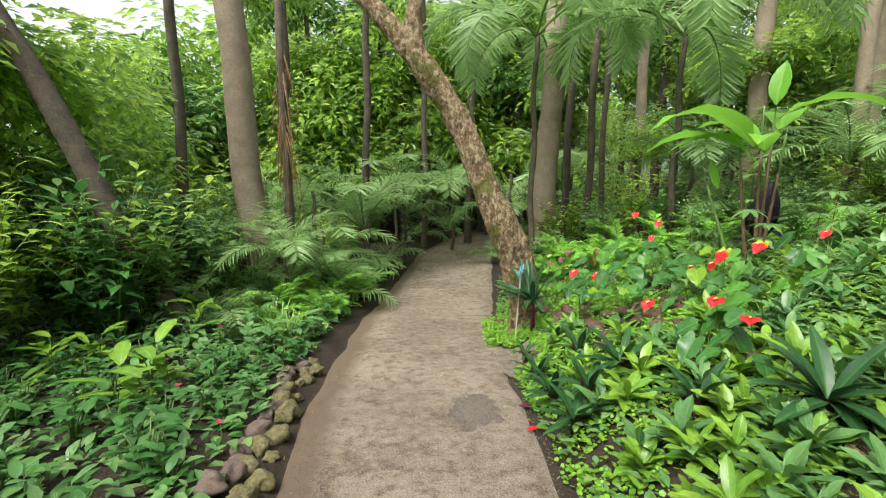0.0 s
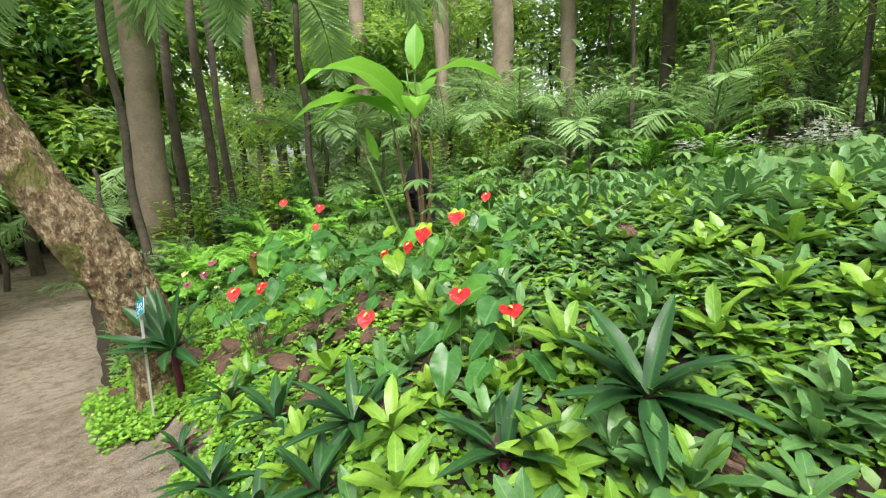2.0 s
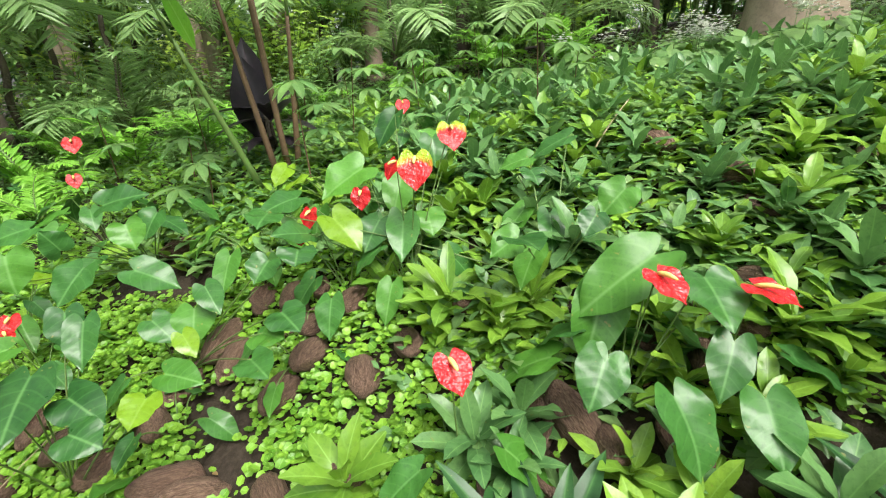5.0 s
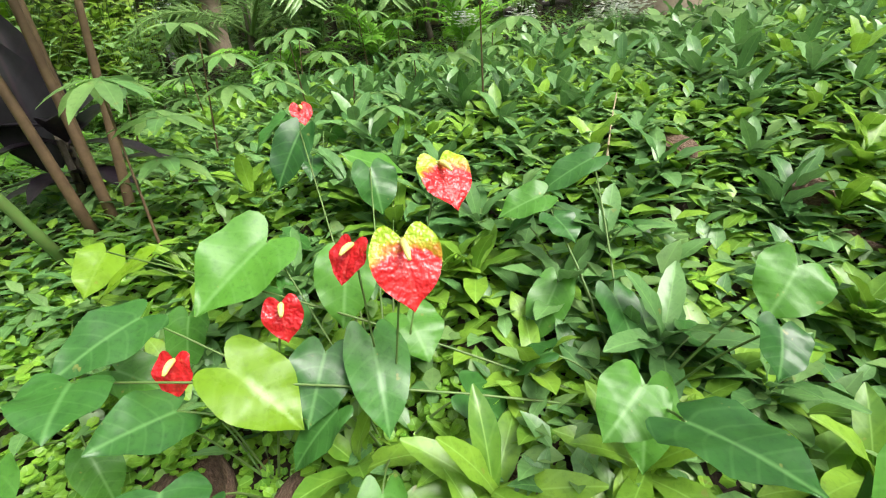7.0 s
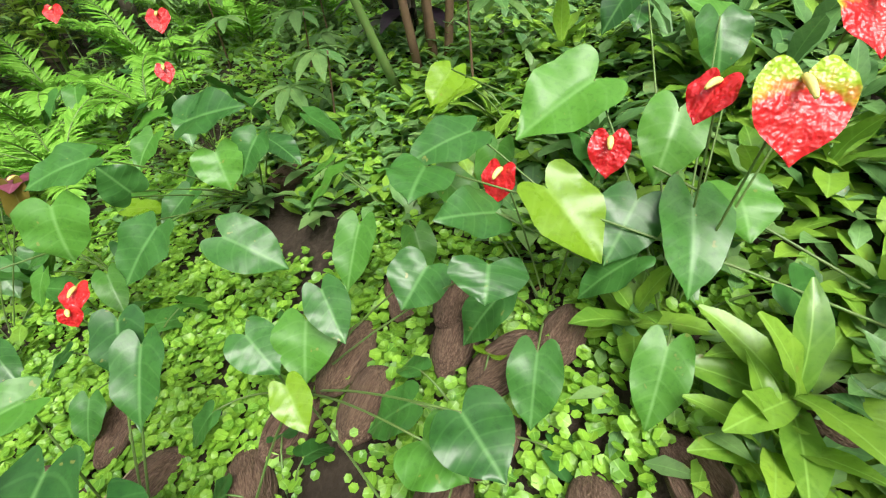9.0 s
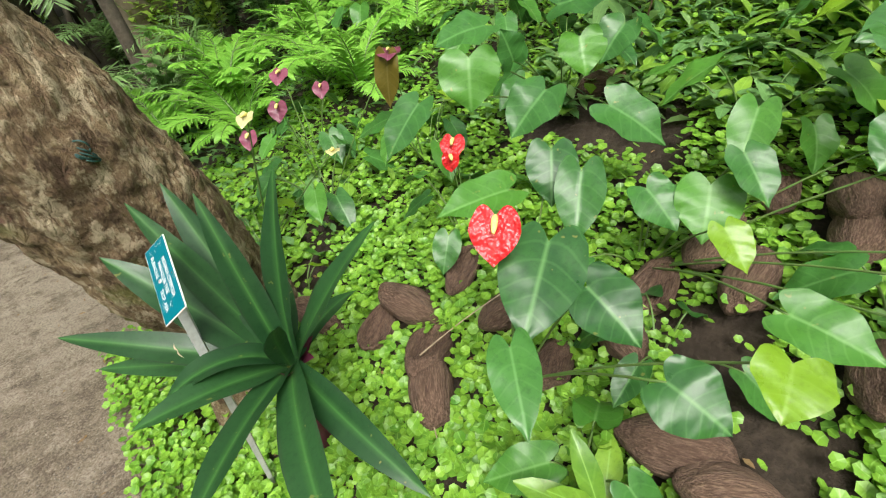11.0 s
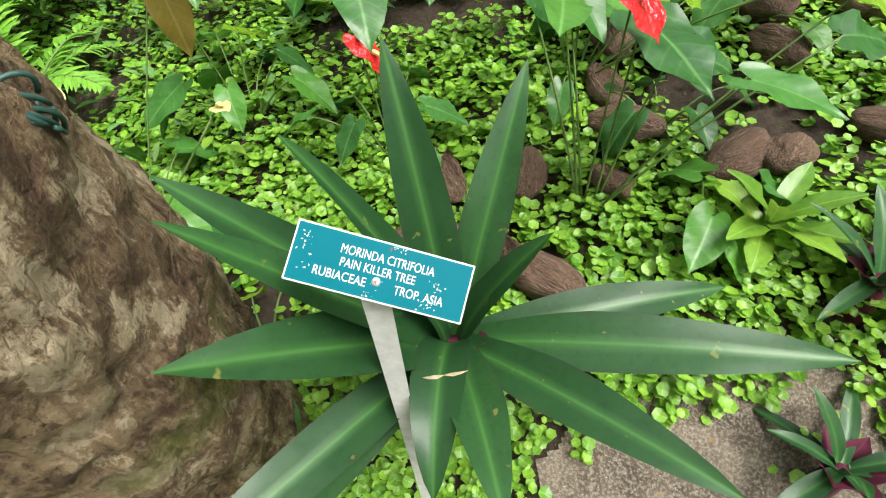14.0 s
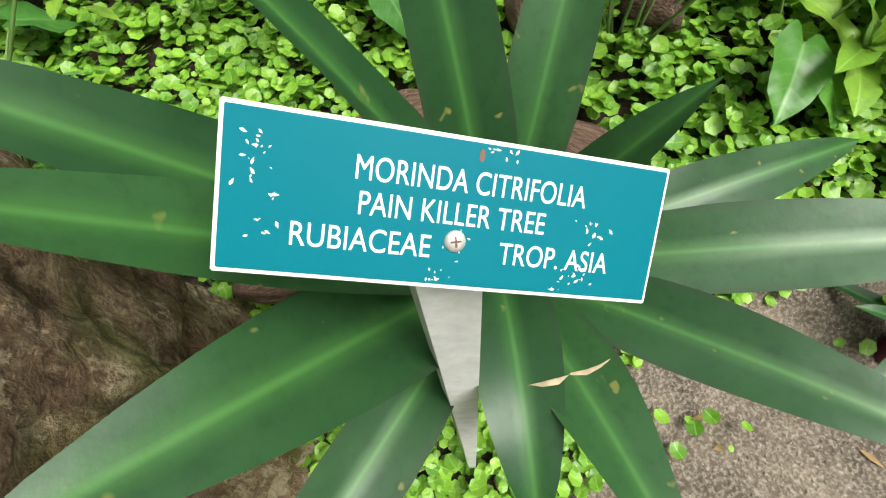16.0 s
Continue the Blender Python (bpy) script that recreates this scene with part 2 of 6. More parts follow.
# Sun shining through the wood is put into this bright yellow-green.
M_SUNLITLEAF = leaf_material("sunlit_leaf", (0.20, 0.43, 0.055), (0.47, 0.72, 0.15), (0.45, 0.70, 0.15), 0.42, 5.0, 0.55)
M_PALM = leaf_material("palm_leaflet", (0.115, 0.265, 0.085), (0.33, 0.57, 0.22), (0.3, 0.52, 0.18), 0.3, 0.0, 0.42, spec=0.5)
M_FERN = leaf_material("fern_leaflet", (0.10, 0.33, 0.03), (0.26, 0.58, 0.08), (0.3, 0.55, 0.14), 0.45, 0.0, 0.35)
M_BANANA = leaf_material("banana_leaf", (0.10, 0.34, 0.03), (0.22, 0.54, 0.06), (0.38, 0.6, 0.16), 0.34, 16.0, 0.4)
M_BLACK = leaf_material("black_purple_leaf", (0.006, 0.005, 0.008), (0.022, 0.015, 0.022), (0.04, 0.02, 0.03), 0.3, 5.0, 0.05)
M_DRY = leaf_material("dry_leaf", (0.16, 0.085, 0.035), (0.36, 0.24, 0.11), (0.4, 0.3, 0.16), 0.75, 4.0, 0.15)
M_RED = leaf_material("red_spathe", (0.46, 0.008, 0.014), (0.68, 0.025, 0.028), (0.62, 0.06, 0.05), 0.26, 6.0, 0.1, None, None, 0.5, 0.04, quilt=9.0)
M_BICOLOR = leaf_material("red_and_lime_spathe", (0.52, 0.012, 0.018), (0.72, 0.03, 0.03), (0.62, 0.06, 0.05), 0.26, 6.0, 0.1, None, None, 0.5, 0.04, (0.30, 0.46, 0.02), quilt=9.0)
M_PINK = leaf_material("dusky_pink_spathe", (0.14, 0.03, 0.055), (0.34, 0.10, 0.16), (0.3, 0.14, 0.18), 0.3, 5.0, 0.2)
M_CREAM = leaf_material("cream_spathe", (0.50, 0.50, 0.16), (0.76, 0.66, 0.42), (0.7, 0.7, 0.4), 0.35, 4.0, 0.25)
M_WHITE_PETAL = plain_material("white_petal", (0.82, 0.82, 0.78), 0.6)
M_SPADIX = plain_material("spadix_yellow", (0.78, 0.66, 0.16), 0.6, (0.8, 0.74, 0.4), 300.0)
M_STEM = plain_material("green_stem", (0.10, 0.20, 0.045), 0.5, (0.15, 0.12, 0.05), 30.0)
M_BROWNSTEM = plain_material("brown_sheath", (0.085, 0.05, 0.026), 0.7, (0.22, 0.14, 0.07), 18.0)
M_BARK = bark_material("flaking_bark", ((0.17, 0.11, 0.06), (0.36, 0.26, 0.15), (0.56, 0.46, 0.29)), (0.13, 0.145, 0.028), 30.0, 0.022)
M_PALEBARK = rough_material("pale_palm_bark", ((0.22, 0.17, 0.125), (0.33, 0.27, 0.20), (0.15, 0.12, 0.09)), 3.0, 0.9, 0.35, 0.01, 30.0)
M_DARKBARK = rough_material("dark_bark", ((0.06, 0.05, 0.04), (0.13, 0.105, 0.08), (0.18, 0.15, 0.11)), 6.0, 0.95, 0.6, 0.02, 40.0)
M_HUSK = rough_material("coconut_husk", ((0.07, 0.04, 0.028), (0.17, 0.105, 0.072), (0.34, 0.235, 0.16)), 2.2, 0.7, 0.6, 0.10, 9.0, 0.3, (0.35, 2.2, 2.2))
M_SOIL = rough_material("dark_soil", ((0.022, 0.016, 0.011), (0.045, 0.033, 0.022), (0.085, 0.064, 0.045)), 2.2, 0.97, 0.9, 0.03, 45.0)
M_GRIT = rough_material("gravel_patch", ((0.15, 0.125, 0.10), (0.29, 0.25, 0.20), (0.48, 0.44, 0.38)), 30.0, 0.95, 1.0, 0.01, 160.0)
M_STONE = rough_material("mossy_stone", ((0.11, 0.095, 0.05), (0.30, 0.26, 0.13), (0.12, 0.14, 0.035)), 3.0, 0.95, 0.7, 0.02, 50.0)
M_BROWNSTONE = rough_material("brown_stone", ((0.12, 0.085, 0.07), (0.20, 0.145, 0.12), (0.10, 0.09, 0.07)), 6.0, 0.85, 0.5, 0.01, 50.0)
M_TEAL = plain_material("teal_paint", (0.0, 0.122, 0.16), 0.5, (0.001, 0.135, 0.165), 25.0)
M_TEAL.node_tree.nodes["Principled BSDF"].inputs["Specular IOR Level"].default_value = 0.08
M_WHITE = plain_material("white_paint", (0.80, 0.80, 0.78), 0.55, (0.55, 0.54, 0.5), 60.0)
M_POST = plain_material("weathered_white_post", (0.66, 0.66, 0.64), 0.75, (0.30, 0.30, 0.28), 55.0)
M_STEEL = plain_material("screw_steel", (0.62, 0.60, 0.57), 0.4, (0.4, 0.36, 0.3), 80.0, 0.6)
M_RUST = plain_material("rusty_recess", (0.16, 0.08, 0.05), 0.8)
M_WIRE = plain_material("green_wire", (0.02, 0.065, 0.055), 0.5)
M_TWIG = rough_material("dry_twig", ((0.30, 0.24, 0.15), (0.46, 0.38, 0.26), (0.2, 0.16, 0.1)), 20.0, 0.9, 0.3, 0.003, 90.0)
M_FRUIT = plain_material("green_fruit", (0.16, 0.36, 0.04), 0.35, (0.25, 0.42, 0.07), 20.0)
M_SAND = rough_material("sandy_earth", ((0.075, 0.058, 0.042), (0.19, 0.155, 0.115), (0.44, 0.40, 0.33)), 9.0, 0.95, 1.0, 0.012, 130.0)
M_DAMP = rough_material("damp_grit", ((0.09, 0.073, 0.058), (0.14, 0.115, 0.09), (0.22, 0.19, 0.15)), 22.0, 0.85, 1.0, 0.012, 120.0)
M_PEBBLE = rough_material("dark_pebble", ((0.07, 0.06, 0.052), (0.15, 0.13, 0.11), (0.30, 0.27, 0.235)), 60.0, 0.8, 0.4, 0.004, 200.0)
M_BRONZE = leaf_material("bronze_young_leaf", (0.11, 0.09, 0.012), (0.20, 0.15, 0.03), (0.26, 0.22, 0.08), 0.3, 5.0, 0.35)
M_PATH = path_material()


# ---- mesh building ----
class Mesh:
    """Collects vertices, faces and leaf coordinates, then makes one mesh."""

    def __init__(self):
        self.v, self.f, self.uv, self.m, self.mats = [], [], [], [], []

    def add(self, verts, faces, uvs, mat):
        if mat not in self.mats:
            self.mats.append(mat)
        k, start = self.mats.index(mat), len(self.v)
        self.v.extend(verts)
        self.uv.extend(uvs)
        for face in faces:
            self.f.append([i + start for i in face])
            self.m.append(k)

    def mesh(self, name, smooth=True):
        me = bpy.data.meshes.new(name)
        me.from_pydata([tuple(p) for p in self.v], [], self.f)
        for m in self.mats:
            me.materials.append(m)
        me.polygons.foreach_set("material_index", self.m)
        me.polygons.foreach_set("use_smooth", [smooth] * len(self.f))
        layer = me.uv_layers.new(name="UVMap")
        order = np.empty(len(me.loops), int)
        me.loops.foreach_get("vertex_index", order)
        layer.data.foreach_set("uv", np.array(self.uv, float).reshape(-1, 2)[order].ravel())
        me.update()
        return me


def kite(mb, base, along, normal, length, width, mat, fold=0.2):
    """A small far leaf: two facets that meet at the midrib."""
    d = unit(along)
    n = unit(Vector(normal) - d * Vector(normal).dot(d))
    side = d.cross(n)
    mid = Vector(base) + d * length * 0.42
    mb.add([Vector(base), mid + side * width / 2 + n * width * fold, Vector(base) + d * length - n * length * 0.12, mid - side * width / 2 + n * width * fold], [[0, 2, 1], [0, 3, 2]], [(0.5, 0), (0.9, 0.4), (0.5, 1), (0.1, 0.4)], mat)


def unit(v):
    v = Vector(v)
    return v.normalized() if v.length > 1e-9 else Vector((0, 0, 1))


def way(az, el):
    return Vector((math.cos(az) * math.cos(el), math.sin(az) * math.cos(el), math.sin(el)))


TAPER = (0.5, 0.62, 0.75, 0.87, 0.95, 1.0, 1.0, 0.96, 0.89, 0.79, 0.66, 0.50, 0.30, 0.02)
LANCE = (0.30, 0.60, 0.88, 1.0, 0.95, 0.68, 0.08)
STRAP = (0.42, 0.55, 0.7, 0.84, 0.94, 1.0, 1.0, 0.96, 0.88, 0.75, 0.57, 0.34, 0.05)
OVAL = (0.08, 0.75, 1.0, 0.92, 0.55, 0.0)
HEART = (0.74, 0.9, 0.98, 1.0, 0.95, 0.84, 0.68, 0.46, 0.2, 0.0)
SHORT = (0.1, 1.0, 0.7, 0.0)


def blade(mb, base, along, normal, length, width, mat, shape=LANCE, bend=0.0, fold=0.15, lobe=0.0, wave=0.0, rows=1, phase=0.0):
    """One leaf blade. bend: how far the tip turns down, in radians; fold: how far the halves rise; lobe: heart lobes behind the stalk."""
    base, d, n = Vector(base), unit(along), unit(normal)
    n = unit(n - d * n.dot(d))
    side = d.cross(n)
    last = len(shape) - 1
    verts, uvs, faces = [], [], []
    p, step = base.copy(), length / last
    cols = 2 * rows + 1
    for i, w in enumerate(shape):
        s = i / last
        a = bend * s
        dd = d * math.cos(a) - n * math.sin(a)
        nn = n * math.cos(a) + d * math.sin(a)
        for c in range(cols):
            u = (c - rows) / rows
            off = u * w * width / 2
            lift = abs(off) * fold + wave * width * math.sin(s * 13 + phase + u * 2.0) * abs(u) * (1 - s * 0.6)
            back = lobe * length * math.sin(math.pi * min(1.0, abs(u) * 0.78)) * (1 - s) ** 3
            verts.append(p + side * off + nn * lift - dd * back)
            uvs.append((0.5 + u * 0.5 * max(w, 0.15), s))
        p = p + dd * step
    for i in range(last):
        for c in range(cols - 1):
            k = i * cols + c
            faces.append([k, k + 1, k + cols + 1, k + cols])
    mb.add(verts, faces, uvs, mat)
    return p


def tube(mb, points, radii, mat, sides=8, caps=True):
    pts = [Vector(p) for p in points]
    verts, faces, uvs = [], [], []
    ref = Vector((0.31, 0.2, 0.93))
    for i, p in enumerate(pts):
        d = unit(pts[min(i + 1, len(pts) - 1)] - pts[max(i - 1, 0)])
        a = unit(d.cross(ref if abs(d.dot(ref)) < 0.95 else Vector((1, 0, 0))))
        b = d.cross(a)
        for k in range(sides):
            t = 2 * math.pi * k / sides
            verts.append(p + (a * math.cos(t) + b * math.sin(t)) * radii[min(i, len(radii) - 1)])
            uvs.append((k / sides, i / max(1, len(pts) - 1)))
    for i in range(len(pts) - 1):
        for k in range(sides):
            q = (k + 1) % sides
            faces.append([i * sides + k, i * sides + q, (i + 1) * sides + q, (i + 1) * sides + k])
    if caps:
        faces.append(list(range(sides))[::-1])
        faces.append([(len(pts) - 1) * sides + k for k in range(sides)])
    mb.add(verts, faces, uvs, mat)


def curve_points(a, b, sag=0.0, count=6, sway=(0, 0, 0)):
    a, b, sway = Vector(a), Vector(b), Vector(sway)
    return [a.lerp(b, i / (count - 1)) + (Vector((0, 0, sag)) + sway) * math.sin(math.pi * i / (count - 1)) for i in range(count)]


def part(name, mb, parent, label="", smooth=True):
    """Links a mesh as one object under a thing or a part."""
    data = mb if isinstance(mb, bpy.types.Mesh) else mb.mesh(name, smooth)
    ob = new(name, data)
    ob.parent = parent
    if label:
        ob["label"] = label
    return ob


def thing(name, label, category, place=(0, 0, 0), group="", turn=0.0, kind="", mesh=None, scale=1.0):
    ob = new(name, mesh)
    ob.matrix_basis = pose(*place, 0, 0, turn) @ Matrix.Diagonal((scale, scale, scale, 1))
    return tagged(ob, label, category, group, kind)


rng = random.Random(7)


# ---- the ground's shape ----
def base_level(y):
    if y < 8:
        return -0.1 * y if y > -10 else 1.0
    if y < 13:
        return -0.8 - 0.02 * (y - 8)
    return -0.9 + 0.03 * (min(y, 60) - 13)


def path_left(y):
    return float(np.interp(y, (-8, 0, 2.2, 3.6, 6.9, 14, 20, 26), (-0.95, -0.9, -0.97, -1.18, -1.32, -0.85, 1.2, 4.5)))


def path_right(y):
    return float(np.interp(y, (-8, 0, 2.2, 4.2, 6.9, 14, 20, 26), (0.72, 0.72, 0.70, 0.70, 0.86, 1.6, 3.4, 6.8)))


def ground_z(x, y):
    """Height of the ground: a path that runs downhill, a bed that climbs on one side, a flat wood on the other."""
    z = base_level(y)
    xr, xl = path_right(y), path_left(y)
    if x > xr:
        d = x - xr
        fade = float(np.interp(y, (7, 14), (1.0, 0.45)))
        z += min(1.0, max(0.0, d - 0.08) / 0.35) * 0.25 + fade * float(np.interp(d, (0.3, 2.8, 5.0, 9.0, 30.0), (0.0, 0.85, 0.98, 1.5, 2.0)))
    elif x < xl:
        d = xl - x
        z += min(1.0, d / 0.3) * 0.08 - float(np.interp(d, (0.5, 8, 30), (0.0, 0.1, 0.4)))
    if x > xr + 0.05 or x < xl - 0.05:
        z += 0.035 * noise.noise(Vector((x * 2.1, y * 2.1, 0.0))) + 0.012 * noise.noise(Vector((x * 9, y * 9, 3.0)))
    return z


def build_ground():
    xs = sorted({round(v, 3) for v in [*np.linspace(-70, -8, 16), *np.linspace(-8, -1.6, 33), *np.linspace(-1.6, 3.2, 97), *np.linspace(3.2, 9, 40), *np.linspace(9, 70, 18)]})
    ys = sorted({round(v, 3) for v in [*np.linspace(-60, -4, 15), *np.linspace(-4, 0, 21), *np.linspace(0, 7.5, 131), *np.linspace(7.5, 26, 60), *np.linspace(26, 90, 18)]})
    mb = Mesh()
    verts = [(x, y, ground_z(x, y) - (0.02 if path_left(y) < x < path_right(y) else 0.0)) for y in ys for x in xs]
    n = len(xs)
    faces = [[j * n + i, j * n + i + 1, (j + 1) * n + i + 1, (j + 1) * n + i] for j in range(len(ys) - 1) for i in range(n - 1)]
    mb.add(verts, faces, [(v[0], v[1]) for v in verts], M_SOIL)
    tagged(new("ground", mb.mesh("ground")), "dark brown garden soil rising gently beside the path", "ground", "", "structure")


def build_path():
    mb, cols = Mesh(), 22
    ys = list(np.linspace(-7, 9, 150)) + list(np.linspace(9.2, 26, 50))
    verts, uvs = [], []
    for y in ys:
        a = path_left(y) + 0.05 * noise.noise(Vector((0, y * 1.7, 1)))
        b = path_right(y) + 0.06 * noise.noise(Vector((4, y * 1.9, 1)))
        for c in range(cols):
            s = c / (cols - 1)
            x = a + (b - a) * s
            edge = min(s, 1 - s) * (b - a)
            z = base_level(y) + 0.014 * noise.noise(Vector((x * 1.6, y * 1.6, 7))) + 0.004 * noise.noise(Vector((x * 12, y * 12, 2)))
            z -= 0.05 * max(0.0, 1 - edge / 0.12) ** 2
            verts.append((x, y, z + 0.006))
            uvs.append((x - a, y))
    faces = [[j * cols + i, j * cols + i + 1, (j + 1) * cols + i + 1, (j + 1) * cols + i] for j in range(len(ys) - 1) for i in range(cols - 1)]
    mb.add(verts, faces, uvs, M_PATH)
    tagged(new("path", mb.mesh("path")), "worn sandy concrete garden path with grit and stains", "path", "", "structure")


def surface_patch(name, label, x0, x1, y0, y1, level, inside, mat, step=0.01):
    """A thin layer of earth with an uneven outline."""
    nx, ny = int((x1 - x0) / step), int((y1 - y0) / step)
    mb = Mesh()
    verts = [(x0 + i * step, y0 + j * step, level(x0 + i * step, y0 + j * step)) for j in range(ny + 1) for i in range(nx + 1)]
    faces = [[j * (nx + 1) + i, j * (nx + 1) + i + 1, (j + 1) * (nx + 1) + i + 1, (j + 1) * (nx + 1) + i] for j in range(ny) for i in range(nx) if inside(x0 + i * step, y0 + j * step)]
    mb.add(verts, faces, [(v[0], v[1]) for v in verts], mat)
    tagged(new(name, mb.mesh(name)), label, "ground", "", "structure")


def path_level(x, y):
    return base_level(y) + 0.014 * noise.noise(Vector((x * 1.6, y * 1.6, 7))) + 0.004 * noise.noise(Vector((x * 12, y * 12, 2))) + 0.006


def build_patches():
    def ragged(x, y):
        return 0.22 * noise.noise(Vector((x * 4, y * 4, 1))) + 0.16 * noise.noise(Vector((x * 13, y * 13, 5)))
    surface_patch("sandy_verge", "bare sandy earth with grit beside the path", 0.6, 1.12, 4.0, 5.06, lambda x, y: max(ground_z(x, y), path_level(x, y)) + 0.006, lambda x, y: ((x - 0.80) / 0.27) ** 2 + ((y - 4.52) / 0.5) ** 2 + ragged(x, y) * 1.6 < 1, M_SAND)
    surface_patch("damp_patch", "dark damp patch of exposed grit in the path", -0.05, 0.6, 2.85, 3.75, lambda x, y: path_level(x, y) + 0.004, lambda x, y: ((x - 0.24) / 0.2) ** 2 + ((y - 3.28) / 0.3) ** 2 + ragged(x, y) * 4.0 < 1, M_DAMP)


# ---- leaning tree beside the path ----
def lumpy_tube(mb, points, radii, mat, sides, lump, freq, seed, plates=0.0):
    start = len(mb.v)
    tube(mb, points, radii, mat, sides)
    total = len(points)
    for i in range(total):
        centre = Vector(points[i])
        for k in range(sides):
            p = Vector(mb.v[start + i * sides + k])
            out = p - centre
            h = noise.fractal(Vector((p.x * freq, p.y * freq, p.z * freq * 0.6 + seed)), 1.0, 2.0, 4)
            h2 = noise.fractal(p * freq * 4.0, 1.0, 2.0, 3)
            q = Vector((p.x * 17 + p.z * 6, p.y * 17, p.z * 8 + seed))
            q += Vector((0.7, 0.5, 0.6)) * noise.noise(p * 14)
            gap = max(0.0, 1 - abs(noise.noise(q)) / 0.12) + 0.6 * max(0.0, 1 - abs(noise.noise(q * 2.3)) / 0.15)
            mb.v[start + i * sides + k] = centre + out * (1 + lump * h + lump * 0.34 * h2 - plates * gap + plates * 0.8 * noise.noise(p * 45))


def smooth_line(keys, count):
    """Points spaced along a polyline of (x, y, z, radius), eased by Catmull-Rom."""
    keys = [np.array(k, float) for k in keys]
    out = []
    for j in range(count):
        t = j / (count - 1) * (len(keys) - 1)
        i = min(int(t), len(keys) - 2)
        s = t - i
        p0, p1, p2, p3 = keys[max(i - 1, 0)], keys[i], keys[i + 1], keys[min(i + 2, len(keys) - 1)]
        out.append(0.5 * (2 * p1 + (p2 - p0) * s + (2 * p0 - 5 * p1 + 4 * p2 - p3) * s**2 + (3 * p1 - p0 - 3 * p2 + p3) * s**3))
    return [tuple(p[:3]) for p in out], [float(p[3]) for p in out]


def crown_mesh(name, mats, leaves, radius, leaf, seed, flat=0.7, clumps=14):
    """A crown of leaf clumps with gaps between them."""
    r, mb = random.Random(seed), Mesh()
    centres = []
    for _ in range(clumps):
        a, e = r.uniform(0, 6.283), r.uniform(-0.5, 1.2)
        centres.append(way(a, e) * radius * r.uniform(0.35, 1.0))
    for i in range(leaves):
        c = centres[i % clumps]
        out = way(r.uniform(0, 6.283), r.uniform(-1.3, 1.5))
        p = c + out * radius * 0.36 * r.random() ** 0.4
        p.z *= flat
        d = unit(Vector((out.x, out.y, out.z * 0.4 - 0.35)) + way(r.uniform(0, 6.283), 0) * 0.6)
        size = leaf * r.uniform(0.6, 1.3)
        kite(mb, p, d, Vector((r.uniform(-0.5, 0.5), r.uniform(-0.5, 0.5), 1)), size, size * r.uniform(0.36, 0.55), r.choice(mats))
    return mb.mesh(name, False)


def build_leaning_tree():
    tree = thing("leaning_tree", "leaning tree with flaking brown bark and mossy base", "tree", (1.08, 5.72, -0.30))
    o = Vector((1.08, 5.72, -0.30))
    pts, rad = smooth_line([(1.12, 5.75, -0.45, 0.245), (1.09, 5.72, -0.12, 0.215), (0.895, 5.60, 0.60, 0.214), (0.56, 5.62, 1.33, 0.176), (0.32, 5.65, 1.92, 0.155), (0.05, 5.68, 2.43, 0.148), (-0.27, 5.7, 2.9, 0.155), (-0.66, 5.75, 3.35, 0.125), (-1.3, 5.85, 4.05, 0.10), (-1.9, 6.0, 5.0, 0.07)], 520)
    mb = Mesh()
    lumpy_tube(mb, [Vector(p) - o for p in pts], rad, M_BARK, 150, 0.12, 5.0, 1.0, 0.032)
    part("trunk", mb, tree, "flaking brown and ochre bark")
    pts, rad = smooth_line([(-0.22, 5.7, 2.8, 0.11), (-0.34, 5.7, 3.1, 0.115), (-0.33, 5.72, 3.6, 0.10), (-0.2, 5.8, 4.6, 0.08), (0.1, 6.0, 6.0, 0.05)], 30)
    mb = Mesh()
    lumpy_tube(mb, [Vector(p) - o for p in pts], rad, M_BARK, 20, 0.08, 6.0, 4.0)
    part("limb", mb, tree)
    for k, (a, l) in enumerate(((3.6, 0.27), (4.6, 0.24), (2.3, 0.30), (5.6, 0.26), (0.6, 0.4))):
        mb = Mesh()
        foot = Vector((1.10, 5.74, -0.22))
        tip = foot + way(a, 0) * l
        tip.z = ground_z(tip.x, tip.y) - 0.04
        lumpy_tube(mb, [p - o for p in curve_points(foot + way(a, 0) * 0.1, tip, 0.03, 8)], [0.11, 0.10, 0.085, 0.07, 0.055, 0.045, 0.035, 0.02], M_BARK, 14, 0.12, 8.0, k)
        part("root", mb, tree)
    mb = Mesh()
    for k in range(3):
        c = Vector((0.932, 5.39, 0.665)) - o
        ring = [c + Vector((0.015 * math.cos(t + k) * (1 + 0.2 * k), -0.004 - 0.007 * math.sin(2 * t + k), 0.019 * math.sin(t) - 0.008 * k)) for t in np.linspace(0, 6.0, 22)]
        tube(mb, ring, [0.0022], M_WIRE, 6)
    part("wire", mb, tree, "tangled dark green wire loop")
    crown = part("crown", crown_mesh("crown", [M_SHRUB, M_DARKLEAF], 500, 1.3, 0.2, 5), tree)
    crown.location = Vector((-1.2, 6.2, 6.4)) - o


